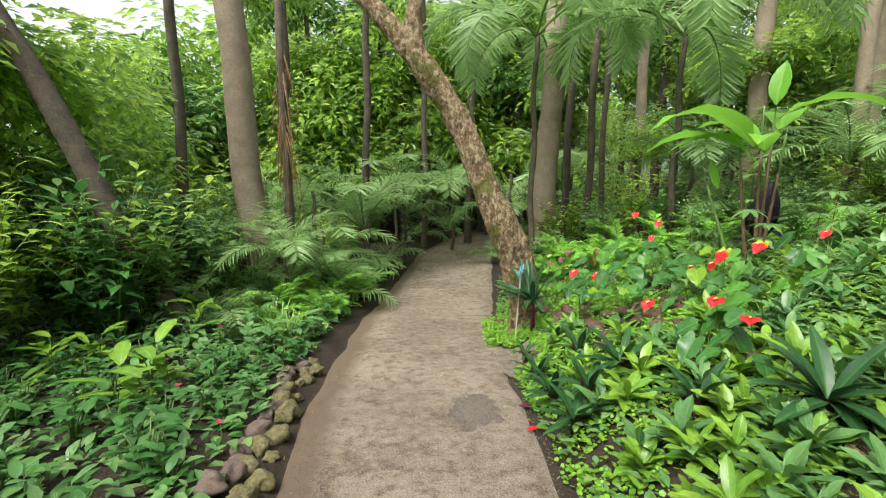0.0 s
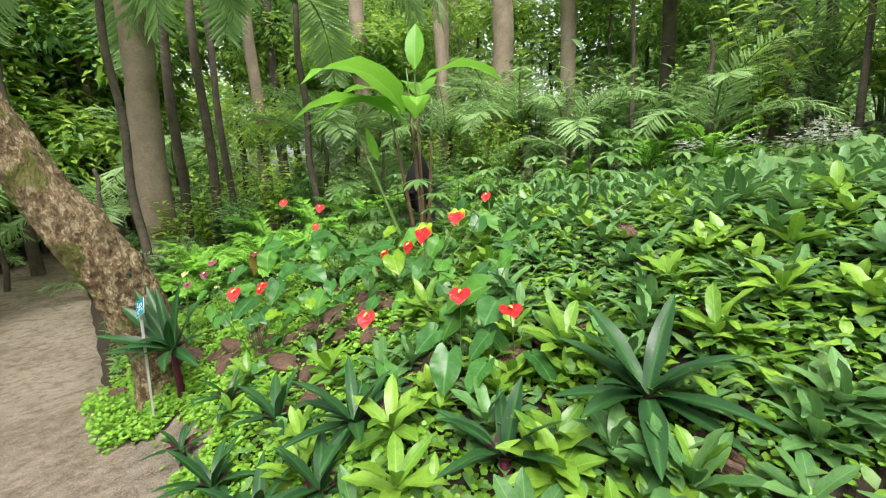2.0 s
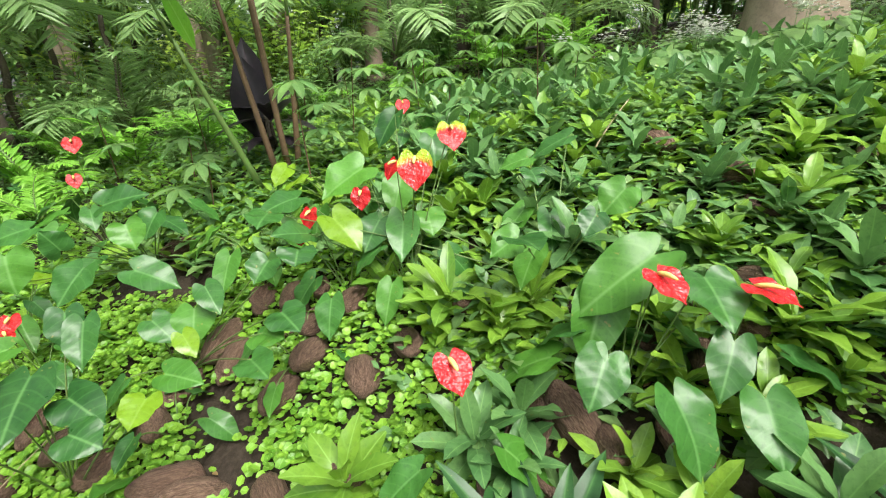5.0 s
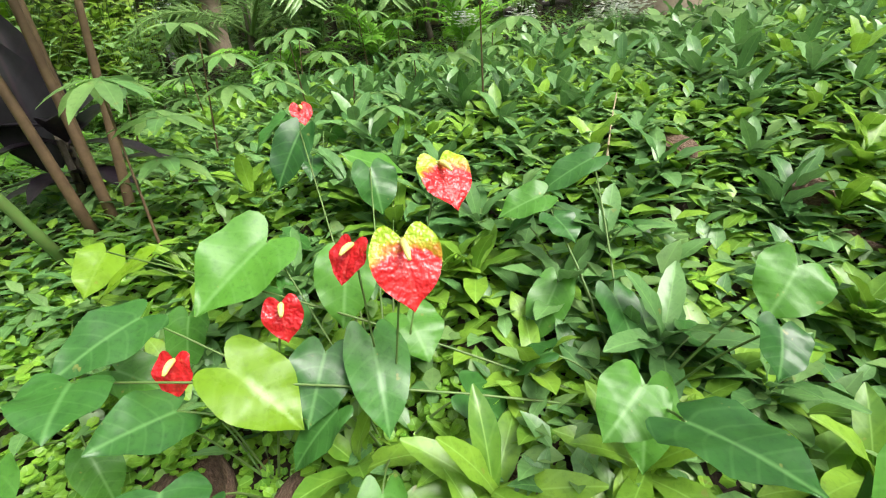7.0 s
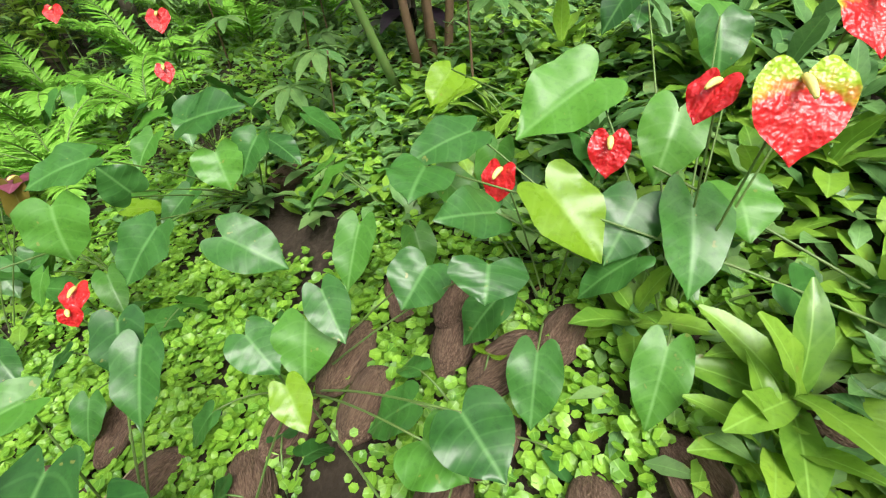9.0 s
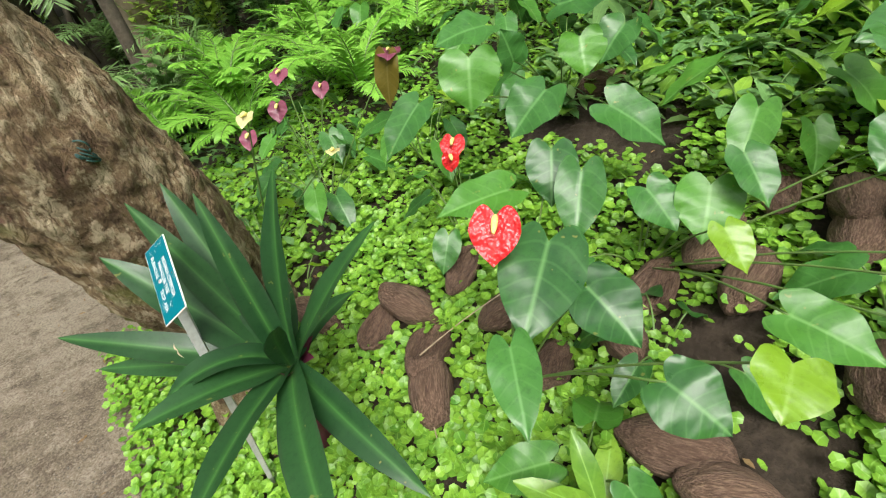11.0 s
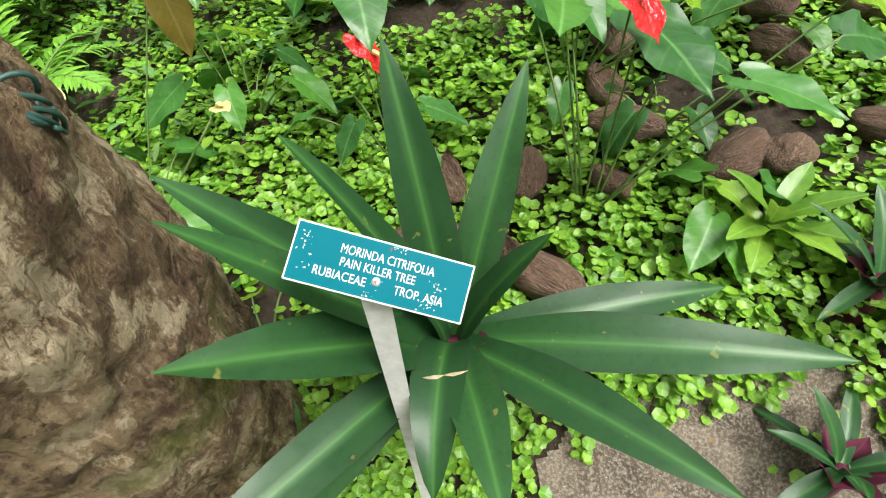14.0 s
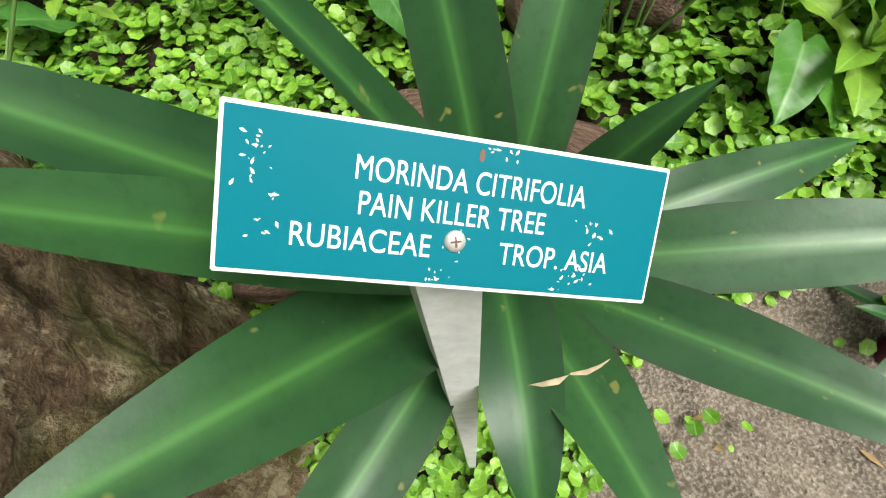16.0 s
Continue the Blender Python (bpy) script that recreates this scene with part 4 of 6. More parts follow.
def rosette_blade(mb, spec, mat, rows=1):
    a, el, ln, w, bend, h = spec
    d = way(a, el)
    blade(mb, (0, 0, h), d, way(a, el + 1.57), ln, w, mat, LANCE, bend, 0.26, 0, 0.13, rows, a)


def build_rosettes():
    kinds, carpet = [], Mesh()
    mats = (M_ROSETTE, M_ROSETTE, M_BEDLEAF, M_BEDLEAF, M_ROSETTE)
    for seed in range(5):
        specs = rosette_leaves(seed, 12 + seed % 3, 0.16 + 0.012 * seed, 0.072)
        singles = []
        for s in specs:
            one = Mesh()
            rosette_blade(one, s, mats[seed], 2)
            singles.append(one.mesh("leaf"))
        kinds.append((specs, singles))
    r = random.Random(21)
    label = ("bright green rosette herb with broad pointed leaves", "mid green rosette herb with broad pointed leaves")

    def put(x, y, near, k, scale):
        specs, singles = kinds[k]
        place, turn = (x, y, ground_z(x, y)), r.uniform(0, 360)
        tilt = (r.uniform(-14, 8), r.uniform(-14, 10))
        if near:
            ob = thing("rosette_herb", label[1] if k in (2, 3) else label[0], "plant", place, "rosette herbs in the bed", turn, "", None, scale)
            ob.matrix_basis = ob.matrix_basis @ pose(0, 0, 0, *tilt, 0)
            for me in singles:
                part("leaf", me, ob)
        else:
            one = Mesh()
            for s in specs:
                rosette_blade(one, s, mats[k])
            m = pose(*place, 0, 0, turn) @ pose(0, 0, 0, *tilt, 0) @ Matrix.Diagonal((scale, scale, scale, 1))
            carpet.add([m @ v for v in one.v], one.f, one.uv, mats[k])

    # the ones that stand out near the path and the red flowers
    for x, y, k, s in ((1.73, 2.58, 0, 1.0), (1.52, 2.2, 1, 1.15), (2.28, 3.77, 0, 1.0), (2.2, 3.5, 4, 1.05), (2.05, 3.3, 1, 0.9), (1.1, 4.12, 0, 0.85), (1.28, 3.9, 1, 0.8), (2.42, 3.35, 1, 1.0), (2.6, 3.9, 4, 0.8), (1.32, 4.34, 4, 0.9), (1.35, 1.9, 0, 1.0), (1.0, 2.1, 1, 0.9), (1.15, 1.55, 4, 1.0), (0.95, 1.2, 0, 1.0), (1.42, 1.25, 1, 1.1), (1.6, 1.75, 0, 1.0), (2.1, 2.75, 1, 1.05), (2.4, 2.5, 0, 1.0), (3.0, 4.4, 4, 0.8), (2.8, 3.5, 0, 0.95)):
        put(x, y, True, k, s)
    step, y = 0.215, -2.2
    while y < 6.0:
        x = path_right(y) + 0.28
        while x < 6.2:
            px, py = x + r.uniform(-0.1, 0.1), y + r.uniform(-0.1, 0.1)
            d = px - path_right(py)
            keep = 0.85 if py < 2.9 else 0.85 * max(0.0, 1 - (py - 2.9 - max(0, px - 2.4) * 0.55) / 1.1)
            if py > 1.6 and px < 1.35:
                keep *= 0.35
            if r.random() < keep and (px - 1.07) ** 2 + (py - 5.11) ** 2 > 0.25 and (px - 1.84) ** 2 + (py - 1.98) ** 2 > 0.05:
                near = px < 2.75 and 1.3 < py < 4.2
                put(px, py, near, r.choice((2, 3, 2, 3, 0, 1)) if px > 2.3 or py < 1.5 else r.choice((0, 1, 4, 2)), r.uniform(0.75, 1.2))
            x += step
        y += step
    tagged(new("rosette_carpet", carpet.mesh("rosette_carpet")), "dense carpet of mid green rosette herbs", "groundcover", "", "stuff")


# ---- creeping groundcover ----
HUSKS = []


def build_groundcover():
    r, mb = random.Random(5), Mesh()
    def patch(x, y, n, spread, size, fine):
        close = [h for h in HUSKS if math.hypot(x - h[0], y - h[1]) < 0.4]
        for _ in range(n):
            px, py = x + r.gauss(0, spread), y + r.gauss(0, spread)
            if px < path_right(py) - (0.28 if 5.05 < py < 6.6 else 0.03) + 0.09 * r.random():
                continue
            if 4.2 < py < 4.98 and px < 1.0 + 0.1 * noise.noise(Vector((px * 8, py * 8, 2))) and r.random() < 0.985:
                continue
            if any(math.hypot(px - hx, py - hy) < hs * 1.05 for hx, hy, hs in close):
                continue
            z = ground_z(px, py)
            mound = max(0.0, noise.noise(Vector((px * 11, py * 11, 4)))) * 0.09
            p = Vector((px, py, z + r.uniform(0.006, 0.065) + mound * r.uniform(0.5, 1.0)))
            nrm = unit((r.uniform(-0.7, 0.5), r.uniform(-0.6, 0.5), 1))
            a = unit(nrm.cross(way(r.uniform(0, 6.28), 0)))
            b = nrm.cross(a)
            s = size * r.uniform(0.5, 1.35)
            if fine:
                ring = [p + (a * math.cos(t) + b * math.sin(t)) * s for t in (0.35, 1.4, 2.45, 3.5, 4.55, 5.6)]
                mb.add([p - nrm * s * 0.18, *ring], [[0, 1 + k, 1 + (k + 1) % 6] for k in range(6)], [(0.5, 0.3), *[(0.5 + 0.4 * math.cos(t), 0.5 + 0.4 * math.sin(t)) for t in range(6)]], M_PILEA)
            else:
                mb.add([p + (a * math.cos(t) + b * math.sin(t)) * s for t in (0.3, 1.55, 2.8, 4.05, 5.3)], [[0, 1, 2, 3, 4]], [(0.5 + 0.4 * math.cos(t), 0.5 + 0.4 * math.sin(t)) for t in range(5)], M_PILEA)
    y = 0.6
    while y < 7.6:
        x = path_right(y) + (-0.24 if 5.1 < y < 6.6 else 0.02)
        while x < 5.0:
            d = x - path_right(y)
            near = math.hypot(x - 1.5, y - 4.7)
            n = 84 if near < 1.0 else 60 if near < 1.9 else 34
            gate = (-0.25 if x > 1.25 or y < 4.05 else -1.0) if near < 2.2 else -0.1
            if noise.noise(Vector((x * 2.2, y * 2.2, 9))) > gate or near < 0.3:
                patch(x, y, n, 0.055, 0.0142 if near < 1.0 else 0.0145, near < 1.6)
            x += 0.115
        y += 0.115
    tagged(new("creeping_groundcover", mb.mesh("creeping_groundcover", False)), "carpet of tiny round bright green creeping leaves", "groundcover", "", "stuff")


# ---- coconut husks ----
def build_husks():
    meshes = []
    for seed in range(4):
        bm = bmesh.new()
        bmesh.ops.create_icosphere(bm, subdivisions=4, radius=1.0)
        for v in bm.verts:
            p = v.co.copy()
            a = math.atan2(p.y, p.z)
            ridge = noise.noise(Vector((math.cos(a) * 4, math.sin(a) * 4, p.x * 0.7 + seed * 9))) * (1 - p.x * p.x)
            h = 1 + 0.20 * noise.noise(p * 1.2 + Vector((seed * 7, 0, 0))) + 0.13 * ridge
            v.co = Vector((p.x * 1.55 * (1 + 0.2 * max(0, p.x) ** 3), p.y * 0.92, p.z * 0.8)) * h
            if seed % 2 and v.co.z > 0.35:
                v.co.z = 0.35 - (v.co.z - 0.35) * 1.1 + 0.1 * noise.noise(p * 6)
        me = bpy.data.meshes.new("coconut_husk")
        bm.to_mesh(me)
        bm.free()
        me.materials.append(M_HUSK)
        for p in me.polygons:
            p.use_smooth = True
        meshes.append(me)
    r = random.Random(9)
    spots = [(1.88, 4.52), (1.97, 4.33), (1.39, 5.19), (1.42, 4.97), (1.56, 4.62), (1.71, 4.52), (2.28, 4.21), (2.34, 4.13), (2.19, 4.18), (2.14, 4.01), (2.23, 3.92), (1.98, 4.0), (1.52, 4.29), (1.83, 4.05), (1.3, 5.45), (2.29, 4.39), (1.63, 4.83), (1.69, 5.07), (0.82, 6.3), (1.5, 5.15), (1.78, 3.05), (2.86, 2.32), (2.69, 5.17), (1.74, 3.17), (2.06, 2.8), (2.63, 2.28)]
    spots += [(2.07, 4.45), (1.33, 4.86), (1.49, 4.18), (1.56, 3.25), (1.62, 3.11), (1.71, 2.95), (1.72, 2.77), (1.96, 2.64), (2.27, 2.46), (2.12, 2.57), (1.48, 3.01), (1.75, 1.72), (2.21, 3.47), (1.9, 3.75), (2.02, 3.62), (1.38, 3.6), (3.2, 2.6), (2.9, 1.8), (1.62, 3.7), (1.5, 3.9)]
    spots = [(x, y, r.uniform(0.058, 0.076)) for x, y in spots]
    for x, y, s in spots:
        ob = thing("coconut_husk", "weathered brown coconut husk lying in the bed", "coconut husk", (0, 0, 0), "husks edging the bed", 0, "", r.choice(meshes))
        HUSKS.append((x, y, s))
        ob.matrix_basis = pose(x, y, ground_z(x, y) + s * 0.82, r.uniform(-25, 25), r.uniform(-20, 20), r.uniform(0, 360)) @ Matrix.Diagonal((s, s, s, 1))
    ob = thing("fallen_fruit", "small round green fruit fallen among the leaves", "fruit", (0, 0, 0))
    me = bpy.data.meshes.new("fruit")
    bm = bmesh.new()
    bmesh.ops.create_uvsphere(bm, u_segments=20, v_segments=12, radius=0.026)
    for v in bm.verts:
        v.co.z *= 0.92 - 0.1 * (v.co.z > 0.02)
    bm.to_mesh(me)
    bm.free()
    me.materials.append(M_FRUIT)
    part("skin", me, ob)
    ob.location = (2.12, 3.62, ground_z(2.12, 3.62) + 0.045)


# ---- stones and left-hand bed ----
def build_stones():
    r = random.Random(17)
    meshes = []
    for seed in range(5):
        bm = bmesh.new()
        bmesh.ops.create_icosphere(bm, subdivisions=3, radius=1.0)
        for v in bm.verts:
            p = v.co.copy()
            v.co = p * (1 + 0.6 * noise.noise(p * 1.3 + Vector((seed * 5, 1, 2))) + 0.16 * noise.noise(p * 3.5 + Vector((seed, 0, 0))))
        for mat in (M_STONE, M_BROWNSTONE):
            me = bpy.data.meshes.new("stone")
            bm.to_mesh(me)
            me.materials.append(mat)
            for p in me.polygons:
                p.use_smooth = True
            meshes.append(me)
        bm.free()
    y = 2.0
    while y < 4.3:
        for row in range(2):
            x = path_left(y) - 0.10 - row * 0.12 + r.uniform(-0.06, 0.06)
            s = r.uniform(0.035, 0.08)
            me = meshes[r.randrange(5) * 2 + (1 if row else 0)]
            lab = "rounded brown edging stone" if row else "mossy ochre edging stone"
            ob = thing("edging_stone", lab + " beside the path", "stone", (0, 0, 0), "edging stones", 0, "", me)
            ob.matrix_basis = pose(x, y + r.uniform(-0.03, 0.03), ground_z(x, y) + s * 0.5, r.uniform(-30, 30), r.uniform(-30, 30), r.uniform(0, 360)) @ Matrix.Diagonal((s, s * 1.15, s * 0.85, 1))
        y += 0.135


def leafy_clump(seed, mat, leaves, height, length, width, stems=6, shape=LANCE, droop=0.6):
    """A clump of leafy stems; returns its stem and foliage meshes."""
    r, fol, st = random.Random(seed), Mesh(), Mesh()
    for s in range(stems):
        a, lean, h = r.uniform(0, 6.283), r.uniform(0.1, 0.55), height * r.uniform(0.6, 1.1)
        top = way(a, 0) * lean * h + Vector((0, 0, h))
        line = curve_points((0.03 * math.cos(a), 0.03 * math.sin(a), -0.03), top, 0.0, 6, way(a, 0) * -0.1 * h)
        tube(st, line, [0.008, 0.007, 0.006, 0.005, 0.004, 0.003], M_STEM, 5)
        each = max(3, leaves // stems)
        for k in range(each):
            t = 0.3 + 0.7 * k / (each - 1)
            p = line[min(5, int(t * 5))].lerp(line[min(5, int(t * 5) + 1)], t * 5 - int(t * 5))
            b = a + k * 2.4 + r.uniform(-0.4, 0.4)
            el = r.uniform(-0.15, 0.7)
            ln = length * r.uniform(0.7, 1.15)
            blade(fol, p, way(b, el), way(b, el + 1.57), ln, width * r.uniform(0.8, 1.15) * ln / length, mat, SHORT if height > 1 else shape, droop * r.uniform(0.6, 1.4), 0.2, 0, 0.03, 1, b)
    return st.mesh("stems"), fol.mesh("foliage")


def frond_mesh(seed, length, leaflet, pairs, mat, bend=1.1, width=0.03, vee=0.5, lift=1.0, stalk=M_STEM):
    """A palm or fern frond along x, arching up and over."""
    r, mb = random.Random(seed), Mesh()
    pts, p, el = [], Vector((0, 0, 0)), lift
    n = 14
    for i in range(n + 1):
        pts.append(p.copy())
        el -= bend / n * (0.5 + i / n)
        p = p + Vector((math.cos(el), 0, math.sin(el))) * length / n
    tube(mb, pts, [0.010 * length * (1 - 0.85 * i / n) + 0.001 for i in range(n + 1)], stalk, 5)
    for k in range(pairs):
        s = 0.16 + 0.84 * k / (pairs - 1)
        i = min(n - 1, int(s * n))
        q = pts[i].lerp(pts[i + 1], s * n - i)
        d = unit(pts[i + 1] - pts[i])
        up = unit(Vector((-d.z, 0, d.x)))
        ln = leaflet * (0.35 + 0.85 * math.sin(math.pi * min(1, 0.15 + s * 0.8)) ** 0.8)
        for side in (-1, 1):
            along = Vector((0, side, 0)) * 0.85 + d * (0.45 + 0.5 * s) + up * r.uniform(-0.25, 0.3)
            blade(mb, q, along, up + Vector((0, -side * vee, 0)), ln * r.uniform(0.85, 1.1), width, mat, SHORT, r.uniform(0.3, 0.9), 0.25)
    return mb.mesh("frond", False)


def palm(name, label, place, fronds, count, seed, lift=0.0, trunk=None, scale=1.0, group="palms"):
    r = random.Random(seed)
    ob = thing(name, label, "palm", place, group, r.uniform(0, 360), "", None, scale)
    if trunk:
        part("trunk", trunk, ob)
    for k in range(count):
        f = part("frond", r.choice(fronds), ob)
        f.matrix_basis = pose(0, 0, lift, 0, r.uniform(-25, 25), k * 360 / count + r.uniform(-18, 18)) @ Matrix.Diagonal((*[r.uniform(0.75, 1.15)] * 3, 1))
    return ob


def build_left_bed():
    kinds = [leafy_clump(31, M_BEDLEAF, 20, 0.34, 0.20, 0.085, 5), leafy_clump(32, M_DARKLEAF, 26, 0.25, 0.13, 0.065, 7), leafy_clump(33, M_BEDLEAF, 22, 0.22, 0.14, 0.07, 6), leafy_clump(34, M_ROSETTE, 16, 0.45, 0.3, 0.10, 4)]
    r = random.Random(41)
    names = ("bushy bed plant with broad pointed green leaves", "low dark green leafy bed plant", "low mid green leafy bed plant", "tall bed plant with large bright green leaves")
    y = 0.2
    while y < 8.5:
        d = 0.42
        while d < 3.4:
            px, py = path_left(y) - d + r.uniform(-0.12, 0.12), y + r.uniform(-0.12, 0.12)
            if r.random() < 0.82:
                k = r.choice((1, 1, 1, 2)) if py < 4.6 else r.choice((0, 2, 1, 1))
                if d > 1.2 and r.random() < 0.12:
                    k = 3
                ob = thing("bed_plant", names[k], "plant", (px, py, ground_z(px, py)), "plants in the bed", r.uniform(0, 360), "", None, r.uniform(0.75, 1.15))
                part("branchwork", kinds[k][0], ob)
                part("foliage", kinds[k][1], ob)
            d += 0.29
        y += 0.29
    # small fallen and low flowers in the bed
    fl = Mesh()
    for k in range(5):
        blade(fl, (0, 0, 0), way(k * 1.257, 0.5), way(k * 1.257, 2.07), 0.03, 0.024, M_PINK if k % 2 else M_RED, OVAL, 0.3, 0.2)
    me = fl.mesh("petals")
    for x, y, h in ((-1.38, 2.55, 0.2), (-1.9, 3.0, 0.25), (-2.3, 3.5, 0.3), (-1.55, 4.5, 0.2), (-1.62, 5.3, 0.15), (-2.4, 4.6, 0.3), (-3.0, 3.9, 0.3)):
        stem = Mesh()
        tube(stem, [(0, 0, -h - 0.02), (0.004, 0, -h / 2), (0, 0, 0.0)], [0.003], M_STEM, 5)
        ob = thing("pink_flower", "small pink and red flower on a thin stem", "flower", (x, y, ground_z(x, y) + h), "small pink flowers")
        part("blossom", me, ob)
        part("stem", stem, ob)
    # grassy tuft by the path
    tuft = Mesh()
    for k in range(60):
        a = r.uniform(0, 6.28)
        blade(tuft, (r.uniform(-0.1, 0.1), r.uniform(-0.1, 0.1), 0), way(a, r.uniform(0.9, 1.45)), way(a, 2.6), r.uniform(0.3, 0.55), 0.016, M_ROSETTE, STRAP, r.uniform(0.2, 0.9), 0.3)
    thing("grass_tuft", "tall tuft of bright green strap grass", "grass", (-1.85, 5.0, ground_z(-1.85, 5.0)), "", 0, "", tuft.mesh("grass_tuft"))
    thing("grass_tuft", "tall tuft of bright green strap grass", "grass", (-2.2, 5.6, ground_z(-2.2, 5.6)), "", 80, "", tuft.mesh("grass_tuft"))


# ---- black-leaved plant and banana-like clump ----
def build_bed_accents():
    x, y = 3.45, 4.85
    z = ground_z(x, y)
    ob = thing("black_leaved_plant", "plant with glossy blackish-purple upright leaves", "plant", (3.72, 5.1, ground_z(3.72, 5.1)))
    r = random.Random(2)
    for k in range(16):
        mb = Mesh()
        a, el = k * 2.4, r.uniform(0.0, 0.7)
        blade(mb, (0, 0, r.uniform(0.05, 0.4)), way(a, el), way(a, el + 1.57), r.uniform(0.35, 0.5), 0.11, M_BLACK, OVAL, 0.8, 0.25)
        part("leaf", mb, ob)
    for dx, dy, h in ((0.1, 0.15, 0.62), (-0.02, 0.1, 0.5)):
        mb = Mesh()
        blade(mb, (dx, dy, 0.2), (0.05, 0.05, 1), (-0.8, -0.6, 0.1), h * 1.15, 0.28, M_BLACK, OVAL, 0.25, 0.35, 0, 0.05, 2)
        part("upright_leaf", mb, ob)
    mb = Mesh()
    for dx in (-0.03, 0.03):
        tube(mb, [(dx, 0, -0.05), (dx * 0.6, 0.02, 0.4)], [0.02, 0.012], M_DARKBARK, 8)
    part("stem", mb, ob)
    clump = thing("heliconia_clump", "clump of brown sheathed stems with large arching green leaves", "plant", (x, y, z))
    for k, (dx, dy, lx, ly, h) in enumerate(((0, 0, -0.02, 0.05, 1.35), (-0.06, 0.05, -0.10, 0.12, 1.25), (0.05, 0.04, 0.1, 0.1, 1.5), (-0.2, 0.1, -0.24, 0.18, 0.95), (0.02, -0.05, 0.03, -0.1, 1.1))):
        mb = Mesh()
        tube(mb, curve_points((dx, dy, -0.05), (dx + lx, dy + ly, h * 0.9), 0, 7), [0.022, 0.021, 0.019, 0.017, 0.015, 0.013, 0.011], M_BROWNSTEM if k != 3 else M_STEM, 12)
        part("sheath", mb, clump)
        mb = Mesh()
        tube(mb, curve_points((dx + lx, dy + ly, h * 0.88), (dx + lx * 1.3, dy + ly * 1.3, h * 1.25), 0, 5), [0.012, 0.01, 0.008], M_STEM, 8)
        part("stalk", mb, clump)
    for b, d, n, ln, w, bend in (((-0.1, 0.05, 1.25), (-0.75, -0.05, 0.8), (0.6, 0.1, 0.8), 1.35, 0.30, 1.7), ((-0.05, 0.05, 1.1), (-0.6, 0.5, 0.7), (0.5, -0.3, 0.8), 1.3, 0.3, 1.6), ((0.12, 0.1, 1.7), (0.12, 0.05, 1), (-0.8, -0.6, 0.1), 0.5, 0.15, 0.4), ((0.1, 0.0, 1.55), (0.75, -0.35, 0.5), (-0.3, 0.1, 1), 1.0, 0.28, 1.3), ((-0.1, 0.1, 1.3), (-0.85, 0.45, 0.35), (0.2, -0.1, 1), 0.9, 0.24, 1.2), ((0.0, 0.1, 1.35), (-0.3, 0.8, 0.6), (0, -0.4, 1), 0.9, 0.25, 1.0), ((-0.32, 0.25, 0.8), (-0.3, 0.1, 0.95), (-0.7, -0.7, 0.2), 0.36, 0.07, 0.2), ((0.2, 0.1, 1.45), (0.5, 0.6, 0.5), (-0.2, -0.2, 1), 1.1, 0.3, 1.1), ((-0.05, -0.05, 1.2), (-0.5, -0.6, 0.6), (0.3, 0.3, 0.9), 0.7, 0.2, 1.5)):
        mb = Mesh()
        blade(mb, b, d, n, ln, w * 1.35, M_BANANA, OVAL, bend, 0.22, 0, 0.05, 3, ln)
        part("leaf", mb, clump)
    # umbrella-leaved seedlings
    r = random.Random(77)
    me_leaf = []
    for k in range(3):
        mb = Mesh()
        blade(mb, (0, 0, 0), (1, 0, 0.12), (0, 0, 1), 0.17 + 0.02 * k, 0.06, M_SHRUB if k else M_BEDLEAF, OVAL, 0.6, 0.18, 0, 0.02, 2)
        me_leaf.append(mb.mesh("leaflet"))
    spots = [(3.71, 3.68), (3.1, 4.5), (4.2, 3.9), (4.0, 4.6), (4.6, 4.2), (4.9, 3.5), (4.4, 5.2), (5.0, 5.0), (3.4, 5.6), (5.4, 4.4), (4.2, 6.1), (5.6, 3.6), (4.9, 5.9), (3.9, 3.2), (5.3, 2.9), (3.7, 6.6), (5.6, 5.4), (6.0, 4.7), (6.2, 3.9), (3.05, 5.2)]
    for i, (sx, sy) in enumerate(spots):
        sz, h = ground_z(sx, sy), r.uniform(0.3, 0.75)
        if i == 0:
            h = 0.25
        ob = thing("umbrella_plant", "umbrella plant with whorls of glossy oval leaflets", "plant", (sx, sy, sz), "umbrella plants", r.uniform(0, 360))
        mb = Mesh()
        tube(mb, curve_points((0, 0, -0.04), (r.uniform(-0.08, 0.08), r.uniform(-0.08, 0.08), h), 0, 6), [0.007, 0.006, 0.005, 0.004], M_BROWNSTEM, 6)
        part("stem", mb, ob)
        for tier in range(2 if h < 0.5 else 3):
            hh, off = h - tier * 0.14, Vector((0, 0, 0)) if tier == 0 else way(r.uniform(0, 6.28), 0) * 0.16
            for k in range(8):
                leaf = part("leaflet", r.choice(me_leaf), ob)
                leaf.matrix_basis = Matrix.Translation(off + Vector((0, 0, hh))) @ pose(0, 0, 0, 0, r.uniform(5, 25), k * 45 + tier * 20)


